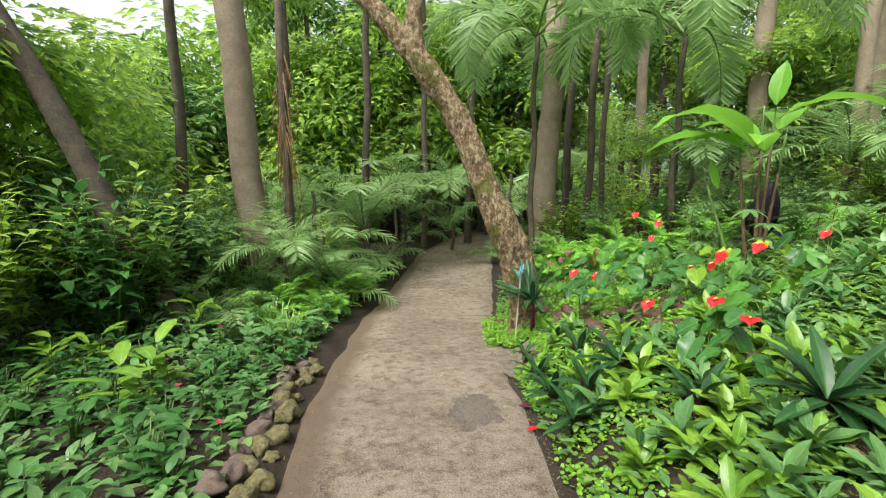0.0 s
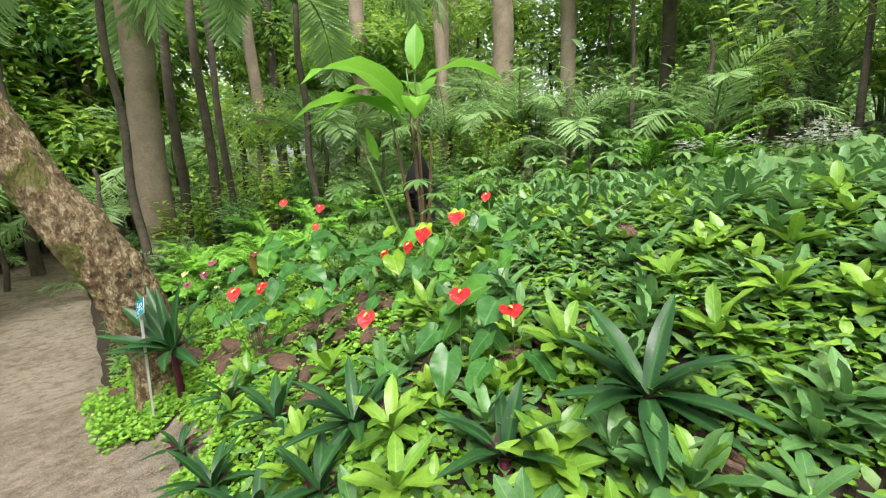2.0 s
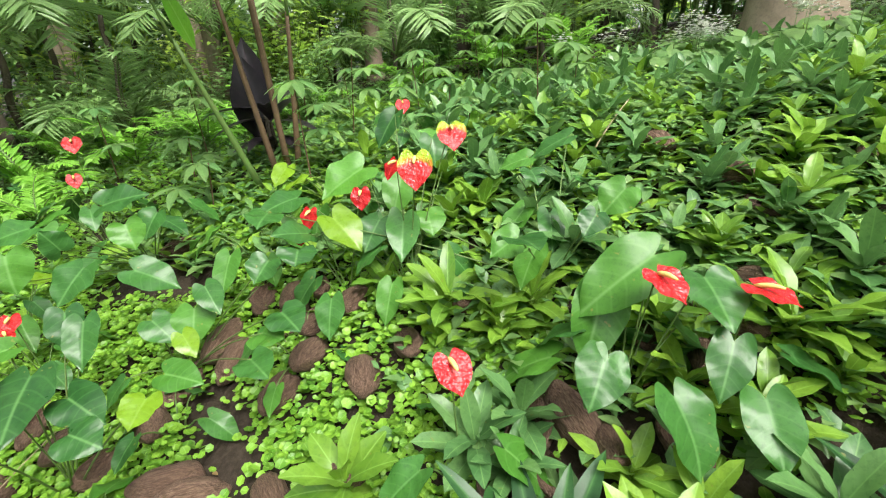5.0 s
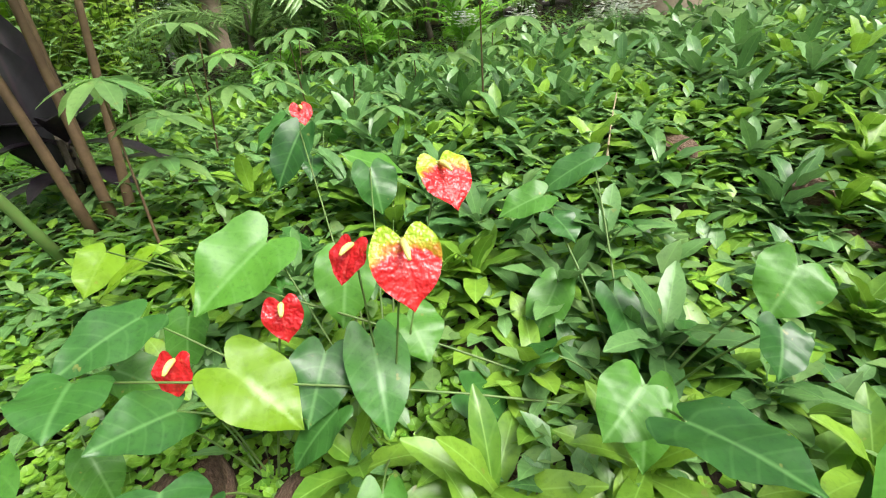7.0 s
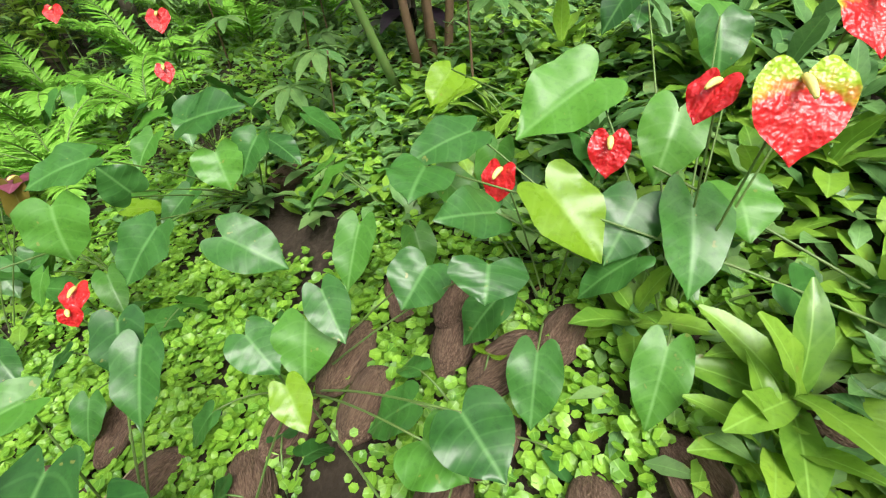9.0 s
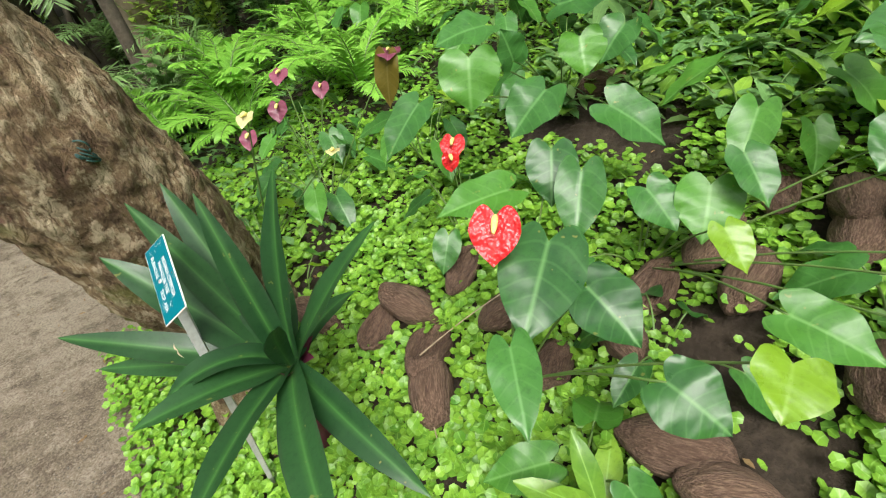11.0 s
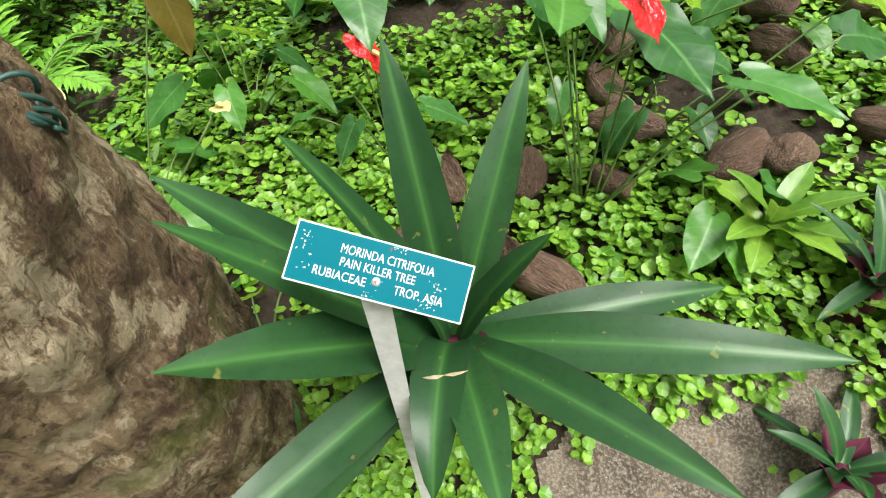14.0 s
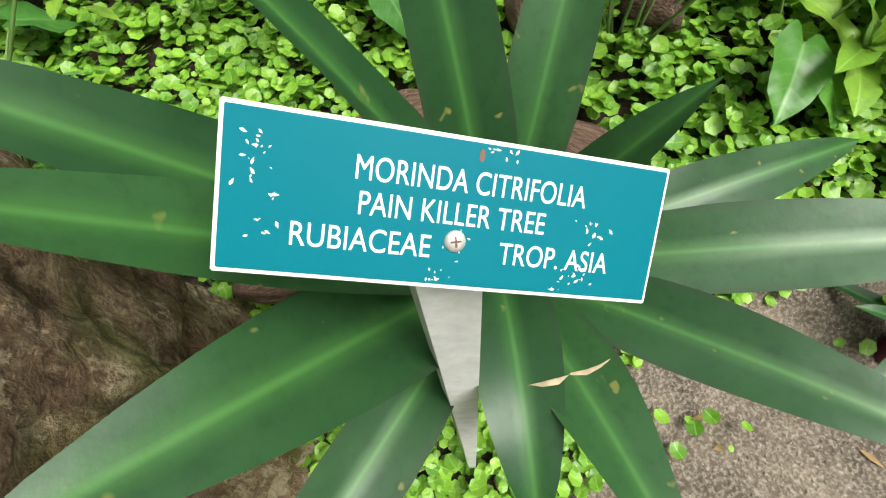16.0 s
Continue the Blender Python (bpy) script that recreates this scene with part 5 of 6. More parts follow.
# ---- white-flowering shrub ----
def build_white_shrub():
    r = random.Random(8)
    for sx, sy, n in ((5.35, 2.1, 40), (5.6, 1.6, 44), (5.2, 1.0, 36), (5.75, 0.6, 36), (5.9, 2.7, 30)):
        z = ground_z(sx, sy)
        ob = thing("white_flowering_shrub", "shrub with broad round leaves and white flower clusters", "shrub", (sx, sy, z), "white-flowering shrubs")
        fol, st = Mesh(), Mesh()
        for k in range(n):
            a, rr = r.uniform(0, 6.28), 0.42 * math.sqrt(r.random())
            p = Vector((math.cos(a) * rr, math.sin(a) * rr, 0.05 + 0.26 * r.random() * (1 - rr)))
            blade(fol, p, way(a, r.uniform(-0.6, 0.0)), (r.uniform(-0.5, 0), r.uniform(-0.2, 0.2), 1), r.uniform(0.16, 0.24), r.uniform(0.14, 0.2), M_SHRUB, HEART, 0.4, 0.1, 0.15, 0.02, 2)
            if k % 6 == 0:
                tube(st, [(p.x * 0.2, p.y * 0.2, -0.05), p], [0.008, 0.004], M_STEM, 5)
        part("foliage", fol, ob)
        part("branchwork", st, ob)
        for k in range(4):
            fl = Mesh()
            c = Vector((r.uniform(-0.4, 0.2), r.uniform(-0.4, 0.4), r.uniform(0.27, 0.38)))
            for j in range(46):
                p = c + way(r.uniform(0, 6.28), r.uniform(-0.2, 1.3)) * r.uniform(0.03, 0.13)
                for q in range(4):
                    blade(fl, p, way(q * 1.57, 0.3), (0, 0, 1), 0.026, 0.020, M_WHITE_PETAL, SHORT)
            head = part("flower_head", fl, ob, "cluster of tiny white flowers")
            stalk = Mesh()
            tube(stalk, [c - Vector((0, 0, 0.22)), c], [0.004, 0.003], M_STEM, 5)
            part("flower_stalk", stalk, head)


# ---- woodland ----
def trunk_mesh(height, r0, r1, mat, lean=(0, 0), sides=18, seed=0, rings=True):
    mb = Mesh()
    n = 26
    pts = [(lean[0] * (i / n) + 0.03 * math.sin(i * 0.6 + seed), lean[1] * (i / n), -0.3 + (height + 0.3) * i / n) for i in range(n + 1)]
    rad = [r1 + (r0 - r1) * (1 - i / n) + (0.35 * r0 if i == 0 else 0.12 * r0 if i == 1 else 0) + (0.012 * r0 * (i % 2) if rings else 0) for i in range(n + 1)]
    lumpy_tube(mb, pts, rad, mat, sides, 0.05, 2.5, seed)
    return mb.mesh("trunk")


def build_woodland():
    r = random.Random(99)
    palm_fronds = [frond_mesh(s, 1.9, 0.5, 30, M_PALM, 1.5, 0.035) for s in (1, 2, 3)]
    small_fronds = [frond_mesh(s, 0.95, 0.27, 22, M_PALM, 1.3, 0.024) for s in (4, 5)]
    fern_fronds = [frond_mesh(s, 0.62, 0.12, 24, M_FERN, 1.2, 0.026) for s in (6, 7)]
    big_fronds = [frond_mesh(s, 3.2, 0.75, 66, M_PALM, 2.2, 0.055, 0.7, 0.9) for s in (8, 9)]
    # Crowns mix leaf tones that carry sunlight and shade in their colour.
    crowns = [crown_mesh("crown", [M_SHRUB, M_SUNLITLEAF], 2300, 1.9, 0.24, 61, 0.7, 22), crown_mesh("crown", [M_SHRUB, M_DARKLEAF], 2300, 1.9, 0.24, 62, 0.7, 22), crown_mesh("crown", [M_SUNLITLEAF, M_SHRUB, M_SUNLITLEAF], 2300, 1.9, 0.24, 63, 0.7, 22)]
    # pale palm-like trunks and dark slim trunks: x, y, height, radius, pale, lean
    for i, (x, y, h, rad, pale, lean) in enumerate((
        (-3.35, 8.07, 9, 0.26, 1, (-0.5, 0)), (2.45, 11.0, 10, 0.28, 1, (0.35, 0)), (5.7, 13.4, 9, 0.16, 1, (0.1, 0)), (8.3, 12.2, 9, 0.24, 1, (0, 0)),
        (3.6, 11.2, 9, 0.09, 0, (0.1, 0)), (3.2, 12.0, 9, 0.10, 0, (0.3, 0)), (4.4, 12.5, 9, 0.08, 0, (0, 0)), (-5.9, 10.2, 9, 0.12, 0, (0.1, 0)), (-3.6, 10.2, 6, 0.09, 0, (0.2, 0)),
        (0.9, 16, 9, 0.13, 0, (0.2, 0)), (-0.6, 15, 9, 0.1, 0, (0, 0)), (1.9, 18, 10, 0.15, 0, (0, 0)), (7.0, 15, 10, 0.16, 0, (0.2, 0)), (9.4, 10.2, 9, 0.2, 1, (0.3, 0)), (10.0, 8.6, 9, 0.3, 1, (0.5, 0.2)),
        (9.0, 6.2, 9, 0.16, 1, (0, 0)), (10.5, 4.8, 9, 0.14, 0, (0.2, 0)), (7.6, 8.4, 9, 0.13, 1, (0, 0)), (11.2, 3.0, 9, 0.2, 1, (0, 0)), (-7.5, 7.0, 8, 0.14, 0, (0.4, 0)), (-3.15, 5.4, 7, 0.14, 0, (-3.4, 0)), (-8.2, 6.0, 8, 0.12, 0, (0.3, 0)), (6.95, 0.5, 8, 0.46, 1, (0.9, 0)), (6.5, -1.35, 8, 0.46, 1, (0.5, 0)), (-2.3, 13.2, 8, 0.11, 0, (0.2, 0)), (12, 12, 9, 0.3, 1, (0, 0)))):
        z = ground_z(x, y)
        ob = thing("tree", "tall slim tree with pale grey-brown trunk" if pale else "slim dark-trunked woodland tree", "tree", (x, y, z), "woodland trees")
        part("trunk", trunk_mesh(h, rad, rad * 0.8, M_PALEBARK if pale else M_DARKBARK, lean, 18, i), ob)
        c = part("crown", crowns[i % 3], ob)
        c.matrix_basis = pose(lean[0], lean[1], h + 0.4, 0, 0, i * 50) @ Matrix.Diagonal((0.6, 0.6, 0.6, 1))
    # small understorey trees with low leafy crowns
    for i in range(46):
        if i % 3 == 1 or i in (2, 5, 6, 8, 11) or 14 <= i < 26 or (26 <= i < 38 and i % 2):
            continue
        if i < 14:
            x, y = r.uniform(-8.0, -4.2), r.uniform(3.5, 9.5)
        elif i < 26:
            x, y = r.uniform(-5.5, -1.8), r.uniform(10, 17)
        elif i < 38:
            x, y = r.uniform(2.6, 9.5), r.uniform(10.5, 17)
        else:
            x, y = r.uniform(8.0, 12.5), r.uniform(1.5, 10)
        h = r.uniform(1.9, 4.4)
        ob = thing("understorey_tree", "small understorey tree with light green leaves", "tree", (x, y, ground_z(x, y)), "understorey trees")
        part("trunk", trunk_mesh(h, 0.05, 0.03, M_DARKBARK, (r.uniform(-0.3, 0.3), 0), 8, i, False), ob)
        k = part("crown", crowns[(2, 2, 0)[i % 3]], ob)
        s = r.uniform(0.55, 0.95)
        k.matrix_basis = pose(0, 0, h, 0, 0, i * 77) @ Matrix.Diagonal((s, s, s * 0.8, 1))
    for x, y, h in ((8.4, 13.6, 4.2), (10.4, 12.6, 4.6), (7.4, 15.6, 4.8), (11.2, 10.4, 4.4), (9.6, 14.8, 6.2), (-7.6, 9.4, 3.4), (-9.2, 7.4, 3.8), (-8.6, 11.8, 4.6), (12.0, 8.4, 4.2), (13.2, 6.2, 4.4), (12.8, 4.2, 4.0)):
        ob = thing("understorey_tree", "small understorey tree with light green leaves", "tree", (x, y, ground_z(x, y)), "understorey trees")
        part("trunk", trunk_mesh(h, 0.06, 0.04, M_DARKBARK, (0.1, 0), 8, int(x), False), ob)
        for lvl in range(2):
            k = part("crown", crowns[lvl * 2], ob)
            k.matrix_basis = pose(0, 0, h * (0.7 + 0.35 * lvl), 0, 0, x * 77) @ Matrix.Diagonal((0.9, 0.9, 0.8, 1))
    for i in range(16):
        x, y = r.uniform(-5.5, 5.0), r.uniform(17, 25)
        h = r.uniform(3.5, 7.0)
        ob = thing("tree", "leafy tree in the distance", "tree", (x, y, ground_z(x, y)), "distant trees")
        part("trunk", trunk_mesh(h, 0.1, 0.07, M_DARKBARK, (0, 0), 8, i, False), ob)
        for lvl in range(2):
            k = part("crown", crowns[(2, 0, 2)[(i + lvl) % 3]], ob)
            k.matrix_basis = pose(0, 0, h * (0.55 + 0.5 * lvl), 0, 0, i * 77 + lvl * 40) @ Matrix.Diagonal((1.3, 1.3, 1.2, 1))
    # tall crowns that close the view above the path
    for i in range(13):
        x, y = -7 + i * 1.4 + r.uniform(-0.5, 0.5), r.uniform(15, 22)
        if path_left(y) - 0.5 < x < path_right(y) + 0.5:
            x += 2.6
        h = r.uniform(6.5, 9.5)
        ob = thing("tree", "tall leafy tree closing the view", "tree", (x, y, ground_z(x, y)), "distant trees")
        part("trunk", trunk_mesh(h, 0.13, 0.08, M_DARKBARK, (r.uniform(-0.4, 0.4), 0), 8, i, False), ob)
        for lvl in range(2):
            k = part("crown", crowns[(0, 2, 1)[(i + lvl) % 3]], ob)
            k.matrix_basis = pose(r.uniform(-0.6, 0.6), 0, h * (0.72 + 0.28 * lvl), 0, 0, i * 61 + lvl * 40) @ Matrix.Diagonal((1.15, 1.15, 1.0, 1))
    # hanging dry fronds beside the pale trunk
    dead = thing("dead_palm", "slim palm stem hung with grey dry fronds", "palm", (-2.85, 8.25, ground_z(-2.85, 8.25)))
    mb = Mesh()
    tube(mb, [(0, 0, -0.2), (0.02, 0, 1.8), (-0.02, 0, 4.0), (0, 0, 6.0)], [0.075, 0.07, 0.065, 0.06], M_DARKBARK, 12)
    part("trunk", mb, dead)
    for k in range(40):
        mb = Mesh()
        x0, y0 = r.uniform(-0.14, 0.14), r.uniform(-0.14, 0.14)
        top = r.uniform(2.6, 4.6)
        tube(mb, curve_points((x0 * 0.4, y0 * 0.4, top), (x0 * 1.8 + r.uniform(-0.06, 0.06), y0, top - r.uniform(0.9, 2.2)), 0, 6, (x0 * 0.5, 0, 0)), [0.011, 0.009, 0.007, 0.004], M_DRY, 5)
        part("dry_frond", mb, dead, "" if k else "dry grey-brown hanging frond")
    # palms in clumps
    stem = trunk_mesh(2.0, 0.05, 0.035, M_DARKBARK, (0.1, 0), 8, 3)
    for x, y, s, big in ((-2.5, 7.0, 0.62, 1), (-3.3, 7.2, 0.7, 1), (-2.1, 7.9, 0.65, 1), (7.2, 5.2, 0.8, 1), (7.8, 6.6, 0.9, 1), (7.0, 7.8, 0.9, 1), (7.6, 3.2, 0.8, 1), (6.2, 9.0, 0.9, 1), (-2.6, 9.2, 1.0, 1), (-1.9, 10.6, 1.15, 1), (-1.0, 12.2, 1.1, 1), (0.3, 14.6, 1.2, 1), (-3.8, 11.5, 1.2, 1), (2.2, 14.0, 1.1, 1), (5.2, 9.6, 1.0, 1), (4.0, 15.2, 1.2, 1), (6.8, 10.8, 1.1, 1), (-5.2, 13, 1.2, 1), (8.8, 8.0, 1.1, 1), (-1.6, 14.8, 1.2, 1), (10.6, 6.4, 1.1, 1), (9.6, 2.2, 1.0, 1)):
        palm("palm", "clumping palm with arching feathery fronds", (x, y, ground_z(x, y)), palm_fronds, 11, int(x * 10 + y * 7), 1.4 * r.random() + 0.3, stem, s)
    for x, y, s in ((-1.75, 7.6, 1.0), (-2.3, 8.1, 1.1), (-2.8, 7.2, 1.1), (-1.9, 9.0, 1.0), (-3.4, 6.6, 1.1), (-4.3, 7.4, 1.2), (-3.0, 5.9, 0.9), (-1.5, 10.2, 1.0), (-1.4, 11.6, 1.0), (2.0, 9.3, 1.0), (2.8, 9.9, 1.0), (-5.4, 6.2, 1.1), (-5.0, 8.6, 1.2), (1.5, 12.4, 1.0), (2.6, 13.2, 1.2), (-0.9, 16.4, 1.3), (0.2, 17.4, 1.3)):
        palm("palm_seedling", "low palm seedling with feathery green fronds", (x, y, ground_z(x, y)), small_fronds, 9, int(x * 13 + y * 3), 0.08, None, s, "palm seedlings")
    for x, y, s in ((2.1, 8.0, 1.2), (1.7, 8.5, 1.1), (-1.75, 6.4, 1.0), (-1.9, 7.1, 1.2), (-1.7, 7.9, 1.1), (-2.5, 6.5, 1.2), (-2.9, 7.9, 1.4), (-1.6, 8.7, 1.1), (-2.4, 5.9, 1.0), (2.0, 7.5, 1.0), (2.6, 7.3, 1.1), (2.4, 8.6, 1.3), (3.0, 8.1, 1.2), (3.5, 8.8, 1.3), (3.2, 6.9, 1.0), (2.5, 6.7, 0.9), (3.8, 7.7, 1.2), (4.3, 7.0, 1.0), (4.8, 8.4, 1.2), (4.6, 6.4, 1.0), (5.4, 7.4, 1.1), (5.2, 6.4, 1.0), (6.0, 6.6, 1.1), (5.8, 5.9, 1.0), (6.4, 2.9, 1.2), (6.8, 3.8, 1.2), (6.6, 4.8, 1.2)):
        palm("fern", "bright green fern with arching fronds", (x, y, ground_z(x, y)), fern_fronds, 12, int(x * 17 + y * 5), 0.04, None, s, "ferns")
    # large drooping fronds that hang into view
    for x, y, z, turn, s in ((1.9, 9.6, 4.35, 225, 0.9), (4.6, 9.0, 4.2, 250, 1.0)):
        ob = thing("tall_palm", "tall palm with large drooping grey-green fronds", "palm", (x, y, ground_z(x, y)), "tall palms")
        h = z - ground_z(x, y)
        part("trunk", trunk_mesh(h, 0.07, 0.05, M_DARKBARK, (0, 0), 10, int(turn)), ob)
        for k in range(7):
            f = part("frond", big_fronds[k % 2], ob)
            f.matrix_basis = pose(0, 0, h, 0, r.uniform(-5, 25), turn + k * 51) @ Matrix.Diagonal((s, s, s, 1))
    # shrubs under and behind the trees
    kinds = [("broad-leaved shrub with mid green leaves", leafy_clump(51, M_SHRUB, 230, 1.5, 0.22, 0.09, 14)), ("dense shrub with shade put into its dark green leaf colour", leafy_clump(52, M_DARKLEAF, 240, 1.4, 0.2, 0.08, 15)), ("leafy shrub with sunlight put into its yellow-green leaf colour", leafy_clump(53, M_SUNLITLEAF, 230, 1.6, 0.2, 0.085, 13)), ("low leafy shrub with oval leaves", leafy_clump(54, M_SHRUB, 120, 0.8, 0.17, 0.08, 12, OVAL))]
    def shrub(x, y, k, s):
        ob = thing("shrub", kinds[k][0], "shrub", (x, y, ground_z(x, y) - 0.02), "woodland shrubs", r.uniform(0, 360), "", None, s)
        part("branchwork", kinds[k][1][0], ob)
        part("foliage", kinds[k][1][1], ob)
    for _ in range(52):  # wood beyond the left-hand bed
        x, y = r.uniform(-10, -4.2), r.uniform(1.5, 16)
        shrub(x, y, r.choice((0, 1, 2, 0, 2)), r.uniform(0.9, 1.7))
    for _ in range(36):  # tall bushes close behind it
        x, y = r.uniform(-5.2, -3.3), r.uniform(2.2, 9.0)
        shrub(x, y, r.choice((0, 1, 2, 0, 3)), r.uniform(0.8, 1.45))
    for _ in range(22):  # dark bushes that close the wood, shade put into their leaf colour
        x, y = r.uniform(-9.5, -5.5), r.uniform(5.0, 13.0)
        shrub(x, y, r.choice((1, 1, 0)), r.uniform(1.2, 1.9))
    for _ in range(24):
        x, y = r.uniform(-4.2, -2.2), r.uniform(8.5, 18)
        shrub(x, y, r.choice((0, 2, 3, 0)), r.uniform(0.5, 1.0))
    for _ in range(95):  # behind the bed
        x, y = r.uniform(6.5, 12), r.uniform(-2, 14)
        if x < 8.0 and y < 3.6:
            continue
        shrub(x, y, r.choice((0, 3, 0, 2, 2)), r.uniform(0.7, 1.5))
    for _ in range(36):
        x, y = r.uniform(1.7, 6.5), r.uniform(8.6, 15)
        if x > path_right(y) + 0.6:
            shrub(x, y, r.choice((0, 1, 3, 2)), r.uniform(0.6, 1.15))
    for _ in range(40):
        x, y = r.uniform(3.7, 6.8), r.uniform(5.0, 9.5)
        shrub(x, y, r.choice((3, 3, 0)), r.uniform(0.35, 0.75))
    # far undergrowth in one mass
    mb = Mesh()
    for _ in range(260):
        a, d = r.uniform(0, 6.283), r.uniform(13, 30)
        cx, cy = d * math.cos(a), 5 + d * math.sin(a)
        if path_left(cy) - 1 < cx < path_right(cy) + 1:
            continue
        cz, size = ground_z(cx, cy), r.uniform(0.8, 2.2)
        mat = r.choice((M_SHRUB, M_DARKLEAF, M_SUNLITLEAF, M_SHRUB))
        for _ in range(260):
            o = way(r.uniform(0, 6.283), r.uniform(0, 1.5)) * size * r.random() ** 0.4
            kite(mb, (cx + o.x, cy + o.y, cz + o.z * 1.3), way(r.uniform(0, 6.283), r.uniform(-0.8, 0.4)), (r.uniform(-0.6, 0.6), r.uniform(-0.6, 0.6), 1), r.uniform(0.18, 0.36), r.uniform(0.08, 0.16), mat)
    tagged(new("far_undergrowth", mb.mesh("far_undergrowth", False)), "mass of distant leafy undergrowth between the trees", "undergrowth", "", "stuff")
    # low leaves that cover the soil
    mb = Mesh()
    for _ in range(46000):
        x, y = r.uniform(0.75, 8.5), r.uniform(-2.5, 10)
        if r.random() < 0.4:
            x = r.uniform(-8, -1.15)
        if path_left(y) - 0.22 < x < path_right(y) + 0.05 or math.hypot(x - 1.5, y - 4.7) < 1.05:
            continue
        if 3.4 < y < 7.0 and 0.7 < x < 2.7 and r.random() < 0.5:
            continue
        z, a, el = ground_z(x, y), r.uniform(0, 6.283), r.uniform(-0.1, 0.8)
        ln = r.uniform(0.05, 0.11) if x > 0 else r.uniform(0.06, 0.15)
        mat = r.choice((M_BEDLEAF, M_ROSETTE, M_BEDLEAF, M_SHRUB)) if x > 0 else r.choice((M_BEDLEAF, M_DARKLEAF, M_SHRUB))
        blade(mb, (x, y, z + r.uniform(0.0, 0.10)), way(a, el), way(a, el + 1.57), ln, ln * r.uniform(0.35, 0.6), mat, SHORT, 0.6, 0.25)
    for _ in range(15000):
        x, y = r.uniform(1.9, 6.2), r.uniform(0.6, 5.6)
        if x < 2.5 and y > 3.6:
            continue
        z, a, el = ground_z(x, y), r.uniform(0, 6.283), r.uniform(0.0, 0.9)
        ln = r.uniform(0.06, 0.13)
        blade(mb, (x, y, z + r.uniform(0.02, 0.10)), way(a, el), way(a, el + 1.57), ln, ln * r.uniform(0.4, 0.6), r.choice((M_BEDLEAF, M_ROSETTE, M_SHRUB)), SHORT, 0.6, 0.25)
    tagged(new("low_foliage", mb.mesh("low_foliage")), "low tangle of small green leaves covering the soil", "groundcover", "", "stuff")
    # far wood closing the view
    for _ in range(28):
        a, d = r.uniform(0, 6.283), r.uniform(15, 30)
        x, y = d * math.cos(a), 5 + d * math.sin(a)
        ob = thing("tree", "leafy tree in the distance", "tree", (x, y, ground_z(x, y)), "distant trees")
        h, s = r.uniform(3.5, 8), r.uniform(1.4, 2.4)
        part("trunk", trunk_mesh(h, 0.16, 0.1, M_DARKBARK, (0, 0), 8, 1, False), ob)
        for lvl in range(3):
            c = part("crown", r.choice(crowns), ob)
            c.matrix_basis = pose(r.uniform(-1, 1), r.uniform(-1, 1), h * (0.3 + 0.42 * lvl), 0, 0, r.uniform(0, 360)) @ Matrix.Diagonal((s, s, s, 1))


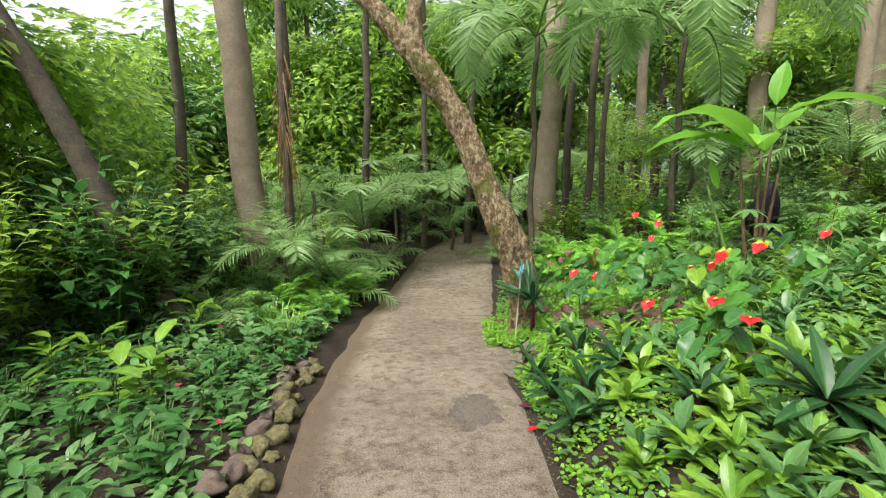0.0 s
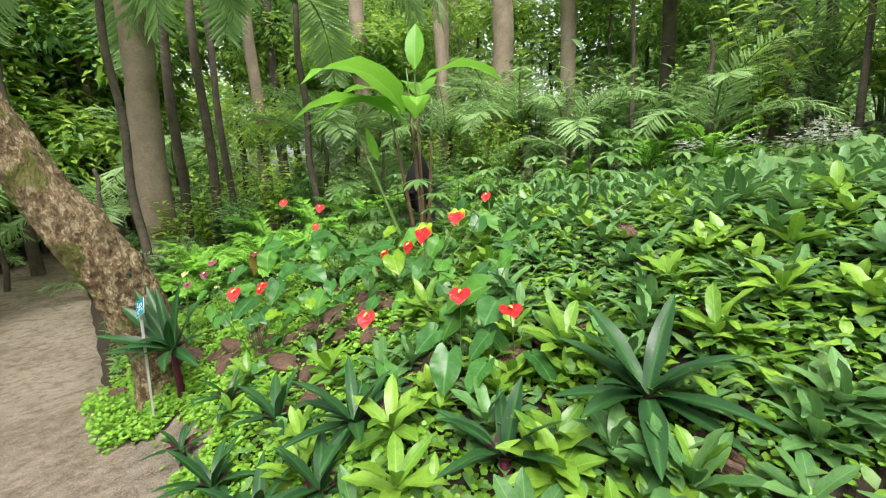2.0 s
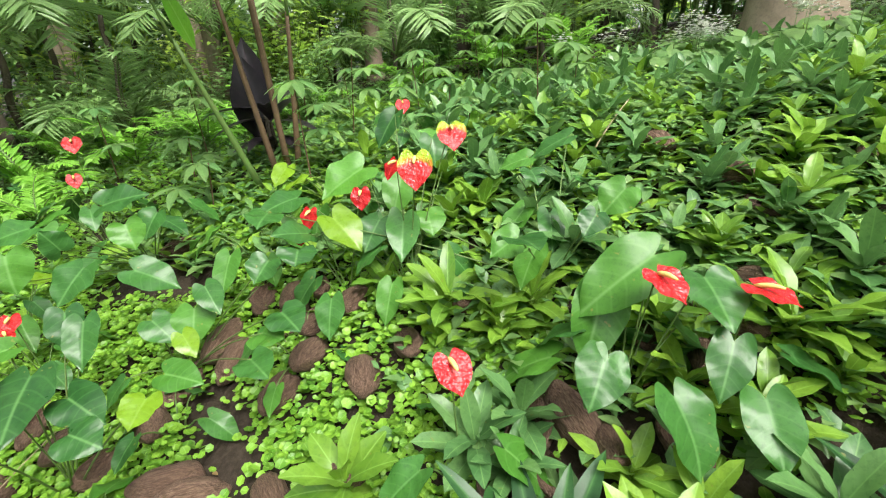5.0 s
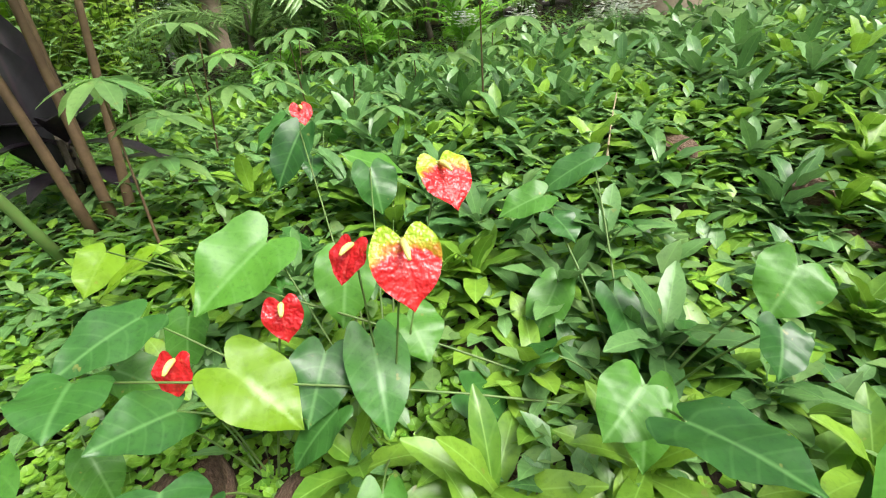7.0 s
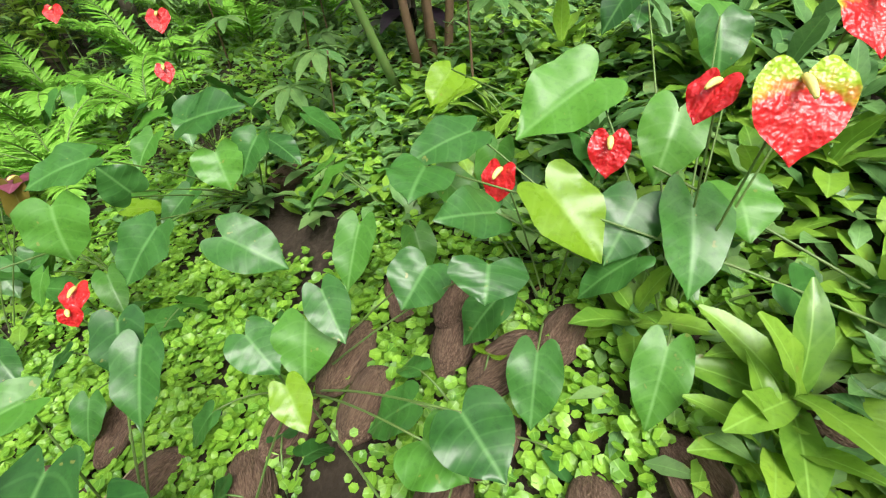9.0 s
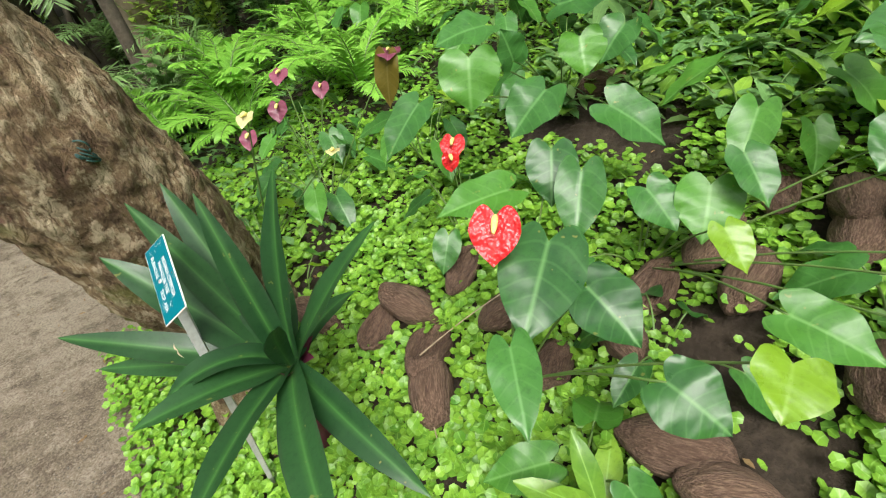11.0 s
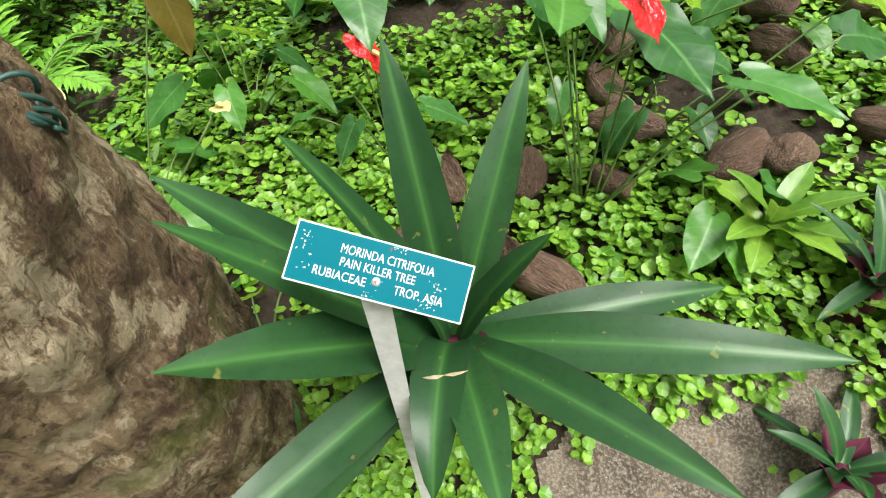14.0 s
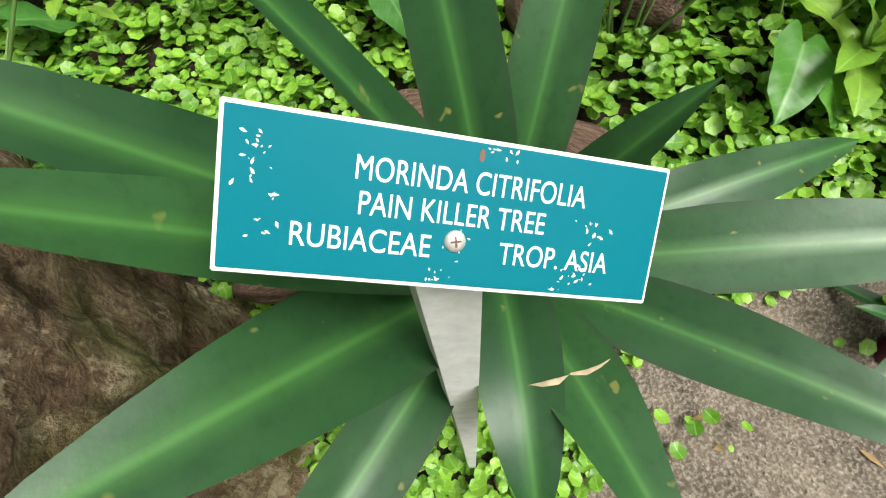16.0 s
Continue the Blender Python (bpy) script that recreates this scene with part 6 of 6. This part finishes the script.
# ---- litter ----
def build_litter():
    r = random.Random(4)
    for a, b, rad in (((2.22, 4.12, 0.02), (2.10, 4.02, 0.05), 0.004), ((1.35, 4.98, 0.05), (1.62, 4.85, 0.1), 0.003), ((3.1, 2.9, 0.1), (3.5, 2.7, 0.14), 0.005), ((1.28, 4.86, 0.06), (1.22, 4.72, 0.02), 0.003), ((0.95, 4.72, 0.01), (1.02, 4.66, 0.01), 0.005)):
        mb = Mesh()
        p = [Vector((q[0], q[1], ground_z(q[0], q[1]) + q[2] + 0.02)) for q in (a, b)]
        o = p[0].copy()
        tube(mb, curve_points((0, 0, 0), p[1] - o, 0.01, 6, (0.01, 0, 0)), [rad, rad * 0.8, rad * 0.6], M_TWIG, 6)
        thing("twig", "thin pale dry twig lying in the bed", "twig", tuple(o), "twigs", 0, "", mb.mesh("twig"))
    for x, y, z, az, ln in ((0.60, 2.93, 0.012, 20, 0.11), (0.73, 3.32, 0.05, 160, 0.13), (0.80, 3.55, 0.06, 60, 0.1)):
        mb = Mesh()
        blade(mb, (0, 0, 0), way(radians(az), 0.15), (0.05, -0.1, 1), ln, ln * 0.42, M_PURPLE if z > 0.02 else M_RED, OVAL, 0.5, 0.25, 0, 0.05, 2)
        thing("fallen_leaf", "dark red fallen leaf at the path's edge", "leaf", (x, y, max(ground_z(x, y), path_level(x, y)) + 0.012), "fallen red leaves", 0, "", mb.mesh("fallen_leaf"))
    mb = Mesh()
    for _ in range(420):
        if r.random() < 0.45:
            x, y = r.uniform(-1.1, 0.8), r.uniform(0.8, 9)
            z = base_level(y) + 0.014
        else:
            x, y = r.uniform(0.75, 3.2), r.uniform(1.5, 6.6)
            z = ground_z(x, y) + 0.01
        a = r.uniform(0, 6.28)
        blade(mb, (x, y, z), way(a, r.uniform(-0.05, 0.2)), (r.uniform(-0.2, 0.2), r.uniform(-0.2, 0.2), 1), r.uniform(0.012, 0.05), r.uniform(0.004, 0.016), M_DRY, SHORT, 0.4, 0.2)
    tagged(new("leaf_litter", mb.mesh("leaf_litter")), "scattered dry brown leaf fragments on path and soil", "leaf litter", "", "stuff")
    mb = Mesh()
    for k in range(9000):
        s = r.uniform(0.002, 0.006)
        if k < 3600:
            x, y = r.gauss(0.24, 0.11), r.gauss(3.28, 0.17)
            level, mat = path_level(x, y) + 0.004, M_PEBBLE
        elif k < 6800:
            x, y = r.uniform(0.2, 0.72), r.uniform(0.5, 6.0)
            level, mat = path_level(x, y), r.choice((M_GRIT, M_PEBBLE))
        else:
            x, y, s = r.gauss(0.82, 0.11), r.gauss(4.5, 0.22), s * 0.7
            level, mat = max(ground_z(x, y), path_level(x, y)) + 0.006, r.choice((M_GRIT, M_SAND))
        c = Vector((x, y, level))
        a = r.uniform(0, 6)
        ring = [c + Vector((math.cos(a + t), math.sin(a + t), 0)) * s * r.uniform(0.7, 1.2) for t in (0, 1.57, 3.14, 4.71)]
        mb.add([c + Vector((0, 0, s * 0.7)), *ring, c - Vector((0, 0, s))], [[0, 1, 2], [0, 2, 3], [0, 3, 4], [0, 4, 1], [5, 2, 1], [5, 3, 2], [5, 4, 3], [5, 1, 4]], [(0, 0)] * 6, mat)
    tagged(new("gravel", mb.mesh("gravel", False)), "loose grey gravel on the worn path", "gravel", "", "stuff")


build_ground()
build_path()
build_patches()
build_leaning_tree()
build_label()
build_boat_lilies()
build_anthuriums()
build_bed_accents()
build_white_shrub()
build_woodland()
build_stones()
build_left_bed()
build_husks()
build_litter()
build_groundcover()
build_rosettes()
